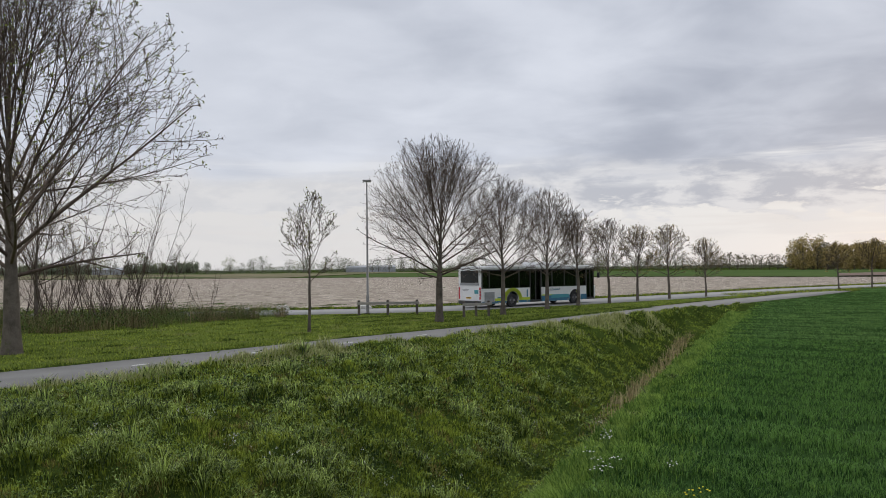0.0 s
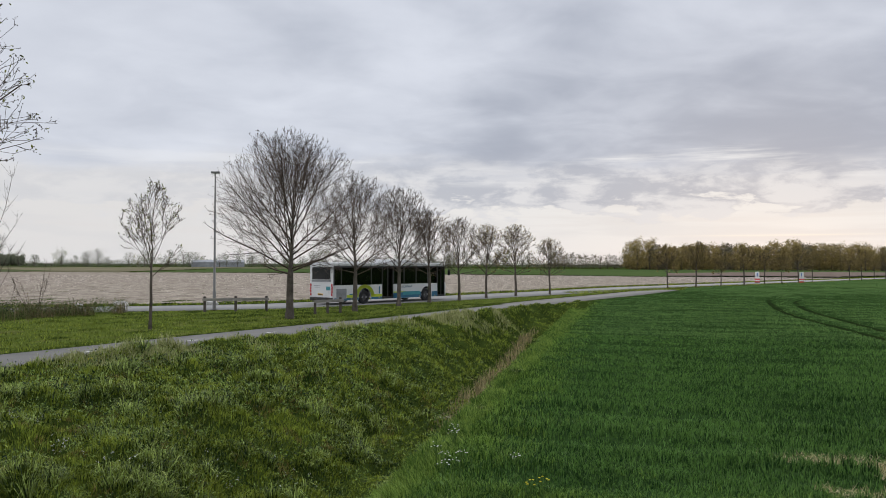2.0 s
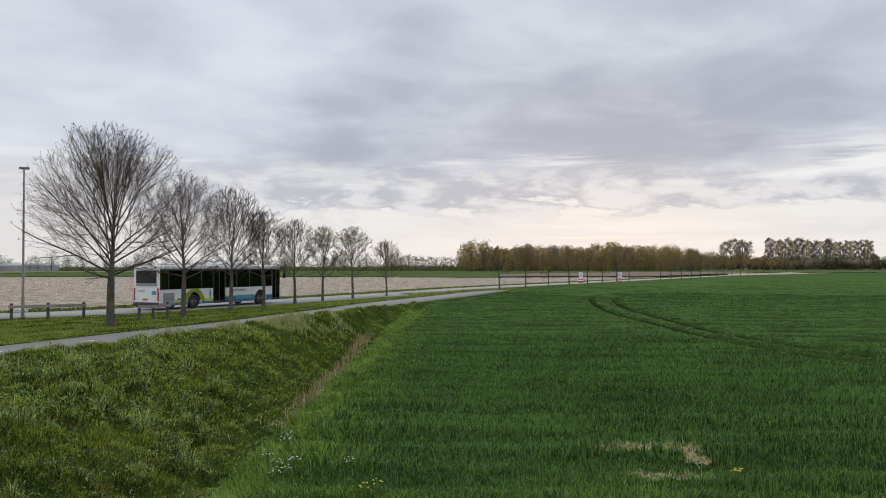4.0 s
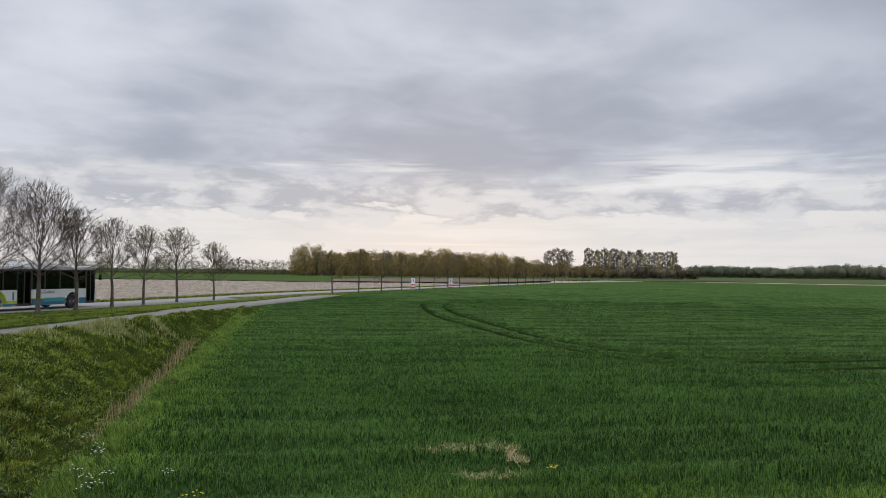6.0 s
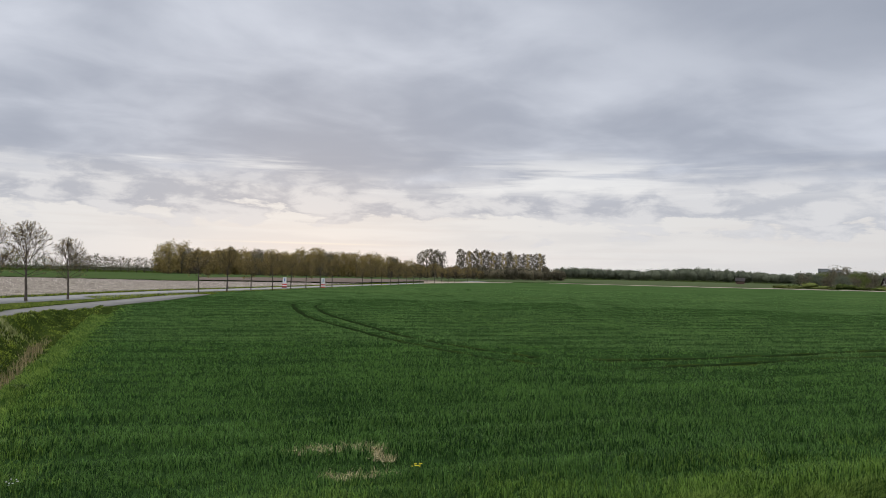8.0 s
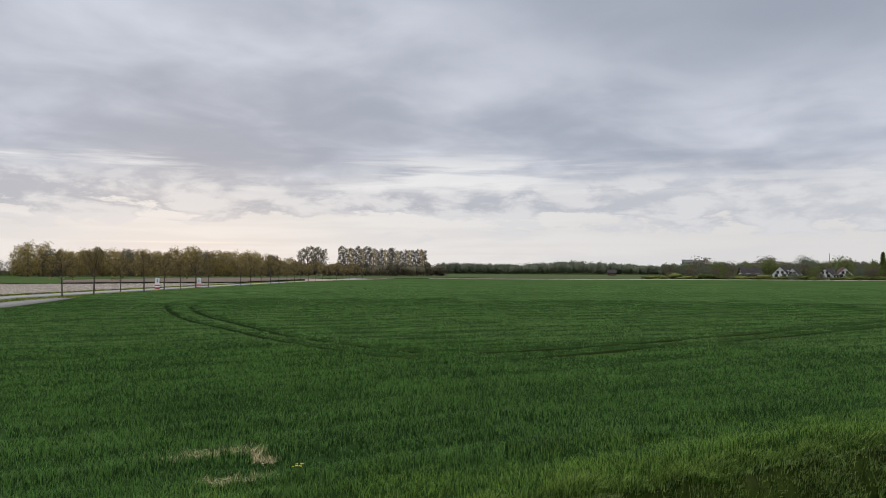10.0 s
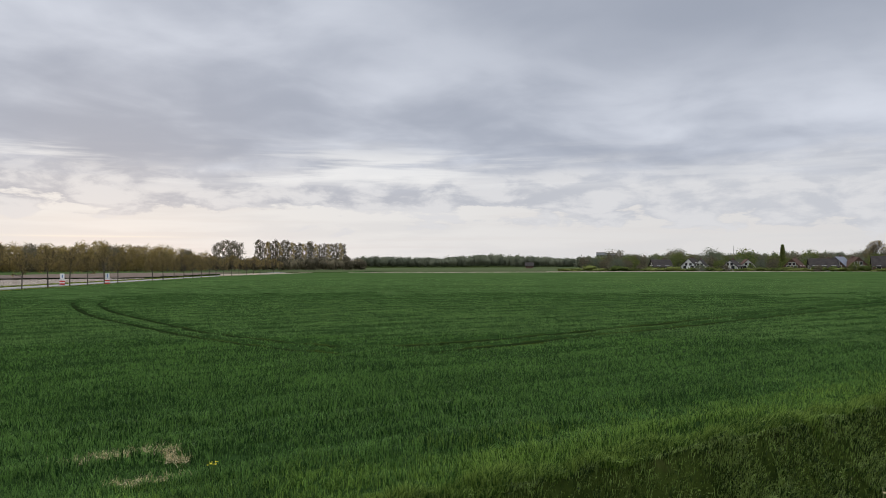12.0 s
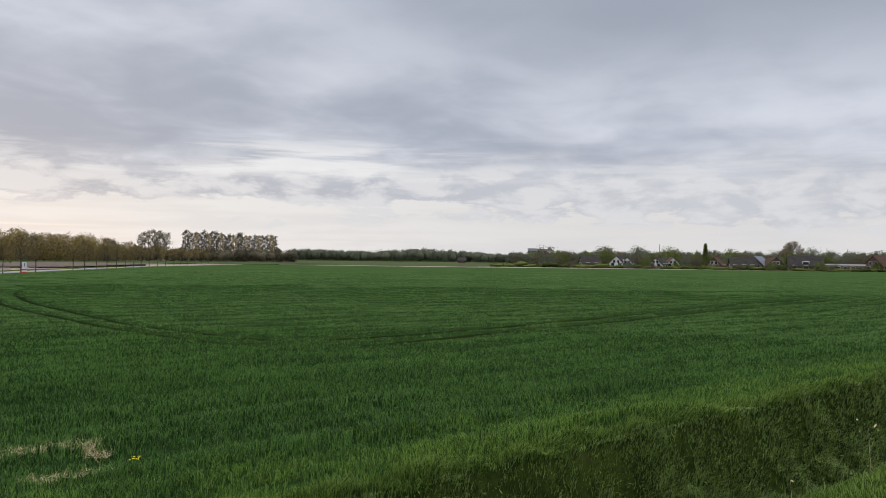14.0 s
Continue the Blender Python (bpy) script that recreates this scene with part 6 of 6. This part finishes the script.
stuff("soil_clods", raw("soil_clods", v, np.concatenate([i + np.array(c) for c in ((0, 1, 4), (1, 2, 4), (2, 3, 4), (3, 0, 4))]), m_clod), "pale dry clods on the ploughed soil", "soil")

# short verge grass
x, y = scatter(rng, 620000, -40, 26, 14, 78, lambda x, y: VERGE_OK(x, y), lambda r: np.clip(1.25 - r / 60, 0.15, 1))
p = np.stack([x, y, 0.02 + 0 * x], -1)
stuff("verge_grass", blades("verge_grass", p, 0.09 * (1 + 0.5 * lump(x, y, 2.2, 3)), 0.012, 0.8, m_bank_blade, rng, 1), "short green grass on the verge", "grass")
# rough strip between road and soil, and along the far field edge
x, y = scatter(rng, 400000, -60, 130, 40, 175, lambda x, y: (road_off(x, y) > 0.1) & (road_off(x, y) < 2.7), lambda r: 1 + 0 * r)
p = np.stack([x, y, 0 * x], -1)
stuff("roadside_grass", blades("roadside_grass", p, 0.22, 0.03, 0.7, m_bank_blade, rng, 1), "rough grass strip along the road's far side", "grass")
x, y = scatter(rng, 500000, 20, 150, 55, 180, lambda x, y: (np.abs(y - ROW2(x) + 1.0) < 2.2) & (x > 23), lambda r: 1 + 0 * r)
p = np.stack([x, y, 0 * x], -1)
stuff("row_grass", blades("row_grass", p, 0.22, 0.03, 0.7, m_bank_blade, rng, 1), "rough grass under the row of small trees", "grass")
# brown brush below the shrubs
brush_ok = lambda x, y: (side_of(PATH_FAR[::2], x, y) < -4.5) & (side_of(ROAD_A, x, y) > 0.6) & (x < -12.2 - 0.75 * np.maximum(0, 46 - y) + 1.8 * lump(x, y, 4, 2) + rng.normal(0, 0.7, np.shape(x)))
m_brush = material("brown_brush", (0.085, 0.072, 0.036), (0.25, 0.20, 0.11), 0.6, fine=2, rough=0.9, bump=0, island=0.6, gloss=0.05)
m_bramble = material("bramble_leaves", (0.024, 0.044, 0.012), (0.13, 0.17, 0.046), 0.6, fine=2.5, rough=0.6, bump=0, island=0.5, through_light=0.2, gloss=0.1)


def brush_points(n):
    x, y = scatter(rng, n, -38, -12, 30, 50, brush_ok, lambda r: 1 + 0 * r)
    edge = np.clip(side_of(ROAD_A, x, y) / 1.5, 0, 1)
    tall = 0.62 * np.clip(1 + 0.7 * lump(x, y, 3.1, 1) + 0.5 * lump(x, y, 1.1, 2), 0.15, 2.0) * edge
    return x, y, tall


x, y, tall = brush_points(230000)
stuff("brambles", leaf_cards(np.stack([x, y, tall * rng.uniform(0.05, 1, len(x)) ** 0.7], -1), 0.035, rng, m_bramble, "brambles"), "dense dark green brambles along the road", "brush")
x, y, tall = brush_points(90000)
dry = lump(x, y, 4.0, 5) + 0.4 * lump(x, y, 1.3, 8) > 0.22
x, y, tall = x[dry], y[dry], tall[dry]
stuff("brush", blades("brush", np.stack([x, y, 0 * x], -1), 1.15 * tall, 0.010, 0.9, m_brush, rng, 2), "dry brown brush and dead grass among the brambles", "brush")

# ---- flowers ----
m_petal = material("white_petals", (0.50, 0.51, 0.46), (0.70, 0.70, 0.66), 8, fine=40, rough=0.7, bump=0, gloss=0.1)
m_yellow = material("yellow_petals", (0.55, 0.45, 0.02), (0.75, 0.62, 0.05), 8, fine=40, rough=0.7, bump=0, gloss=0.1)
m_stem = material("green_stem", (0.05, 0.10, 0.02), (0.10, 0.17, 0.04), 4, fine=20, rough=0.7, bump=0, gloss=0.1)


def flower(name, label, at, height, heads, size, petals, group, seed):
    g = np.random.default_rng(seed)
    z = float(land(np.array([at[0]]), np.array([at[1]]))[0])
    ob = thing(name, label, "flower", (*at, z), g.uniform(0, 360), group)
    stem = Pile()
    stem.add(*tube([(0, 0, -0.03), (0.01, 0.01, height * 0.5), (0.02, 0, height * 0.8)], [0.006, 0.005, 0.004], 5))
    ends = []
    for k in range(heads):
        a = 2.4 * k
        e = np.array([0.13 * height * math.cos(a) * (1 + 0.1 * k), 0.13 * height * math.sin(a) * (1 + 0.1 * k), height * g.uniform(0.86, 1.0)])
        stem.add(*tube([(0.01, 0.005, height * 0.55), e * 0.6 + np.array([0, 0, 0.3 * height]), e], [0.004, 0.003, 0.003], 4))
        ends.append(e)
    part("stem", stem.mesh("stem", m_stem), None, ob)
    for k in range(4):
        part("leaf", leaf_cards(np.array([(0.01, 0, height * (0.2 + 0.12 * k))]), 0.05, g, m_stem, "leaf"), None, ob)
    for e in ends:
        bm = bmesh.new()
        bmesh.ops.create_icosphere(bm, subdivisions=2, radius=size)
        for q in bm.verts:
            q.co = Vector((q.co.x, q.co.y, q.co.z * 0.4)) * g.uniform(0.7, 1.25) + Vector(e)
        part("flower_head", bm, petals, ob)
    return ob


for k, (x, y) in enumerate([(1.72, 11.4), (1.62, 11.75), (1.9, 11.9), (1.55, 12.2), (2.12, 14.0), (2.0, 14.3), (2.05, 13.5), (1.95, 13.0), (2.7, 11.7), (1.5, 11.0)]):
    flower("cow_parsley", "cow parsley with white flower heads at the wheat's edge", (0.89 * x, 0.89 * y), 0.42 + 0.06 * math.sin(k * 3), 6 + k % 3, 0.011, m_petal, "white flowers by the ditch", 200 + k)
for k, (x, y) in enumerate([(7.75, 9.2), (7.65, 9.1), (2.55, 10.2), (2.75, 10.3), (-7.4, 25.2)]):
    flower("rapeseed", "small rape plant with yellow flowers", (0.9 * x, 0.9 * y), 0.36, 5, 0.014, m_yellow, "yellow flowers", 240 + k)
# white dead-nettles in drifts on the bank
DRIFTS = [(-3.2, 13.2, 0.7), (-1.9, 14.4, 0.8), (-4.6, 14.0, 0.5), (-0.9, 15.6, 0.6), (-5.6, 15.2, 0.4), (-6.8, 13.6, 0.4), (0.6, 21.5, 0.7), (1.6, 25.5, 0.9), (4.5, 33, 1.0), (-2.4, 12.2, 0.4)]
pts = []
for x, y, s in DRIFTS:
    q = rng.normal(0, s * 0.45, (12, 2)) + (x, y)
    pts.append(np.c_[q, land(q[:, 0], q[:, 1]) + rng.uniform(0.18, 0.36, 12)])
pts = np.concatenate(pts)
stuff("dead_nettle_flowers", leaf_cards(pts, 0.014, rng, m_petal, "dead_nettle_flowers", 5, 0.02), "small white dead-nettle flowers in the bank grass", "flower")
# tall dry stalks on the near bank
for k, (u0, v0) in enumerate([(9.6, 3.5), (10.4, 3.3), (11.2, 3.2), (8.6, 3.9), (12.0, 3.3)]):
    x, y = u0 * E1[0] + v0 * E2[0], u0 * E1[1] + v0 * E2[1]
    z = float(land(np.array([x]), np.array([y]))[0])
    st = thing("dry_stalk", "tall dry grass stalk on the near bank", "grass", (x, y, z), 40 * k, "dry stalks")
    v, f = tube([(0, 0, -0.03), (0.02, 0, 0.4), (0.06, 0.02, 0.78)], [0.005, 0.004, 0.002], 5)
    part("stalk", raw("stalk", v, f, m_straw), None, st)
    part("seed_head", leaf_cards(np.array([(0.06, 0.02, 0.74 + 0.02 * j) for j in range(8)]), 0.02, np.random.default_rng(k), m_straw, "seed_head"), None, st)
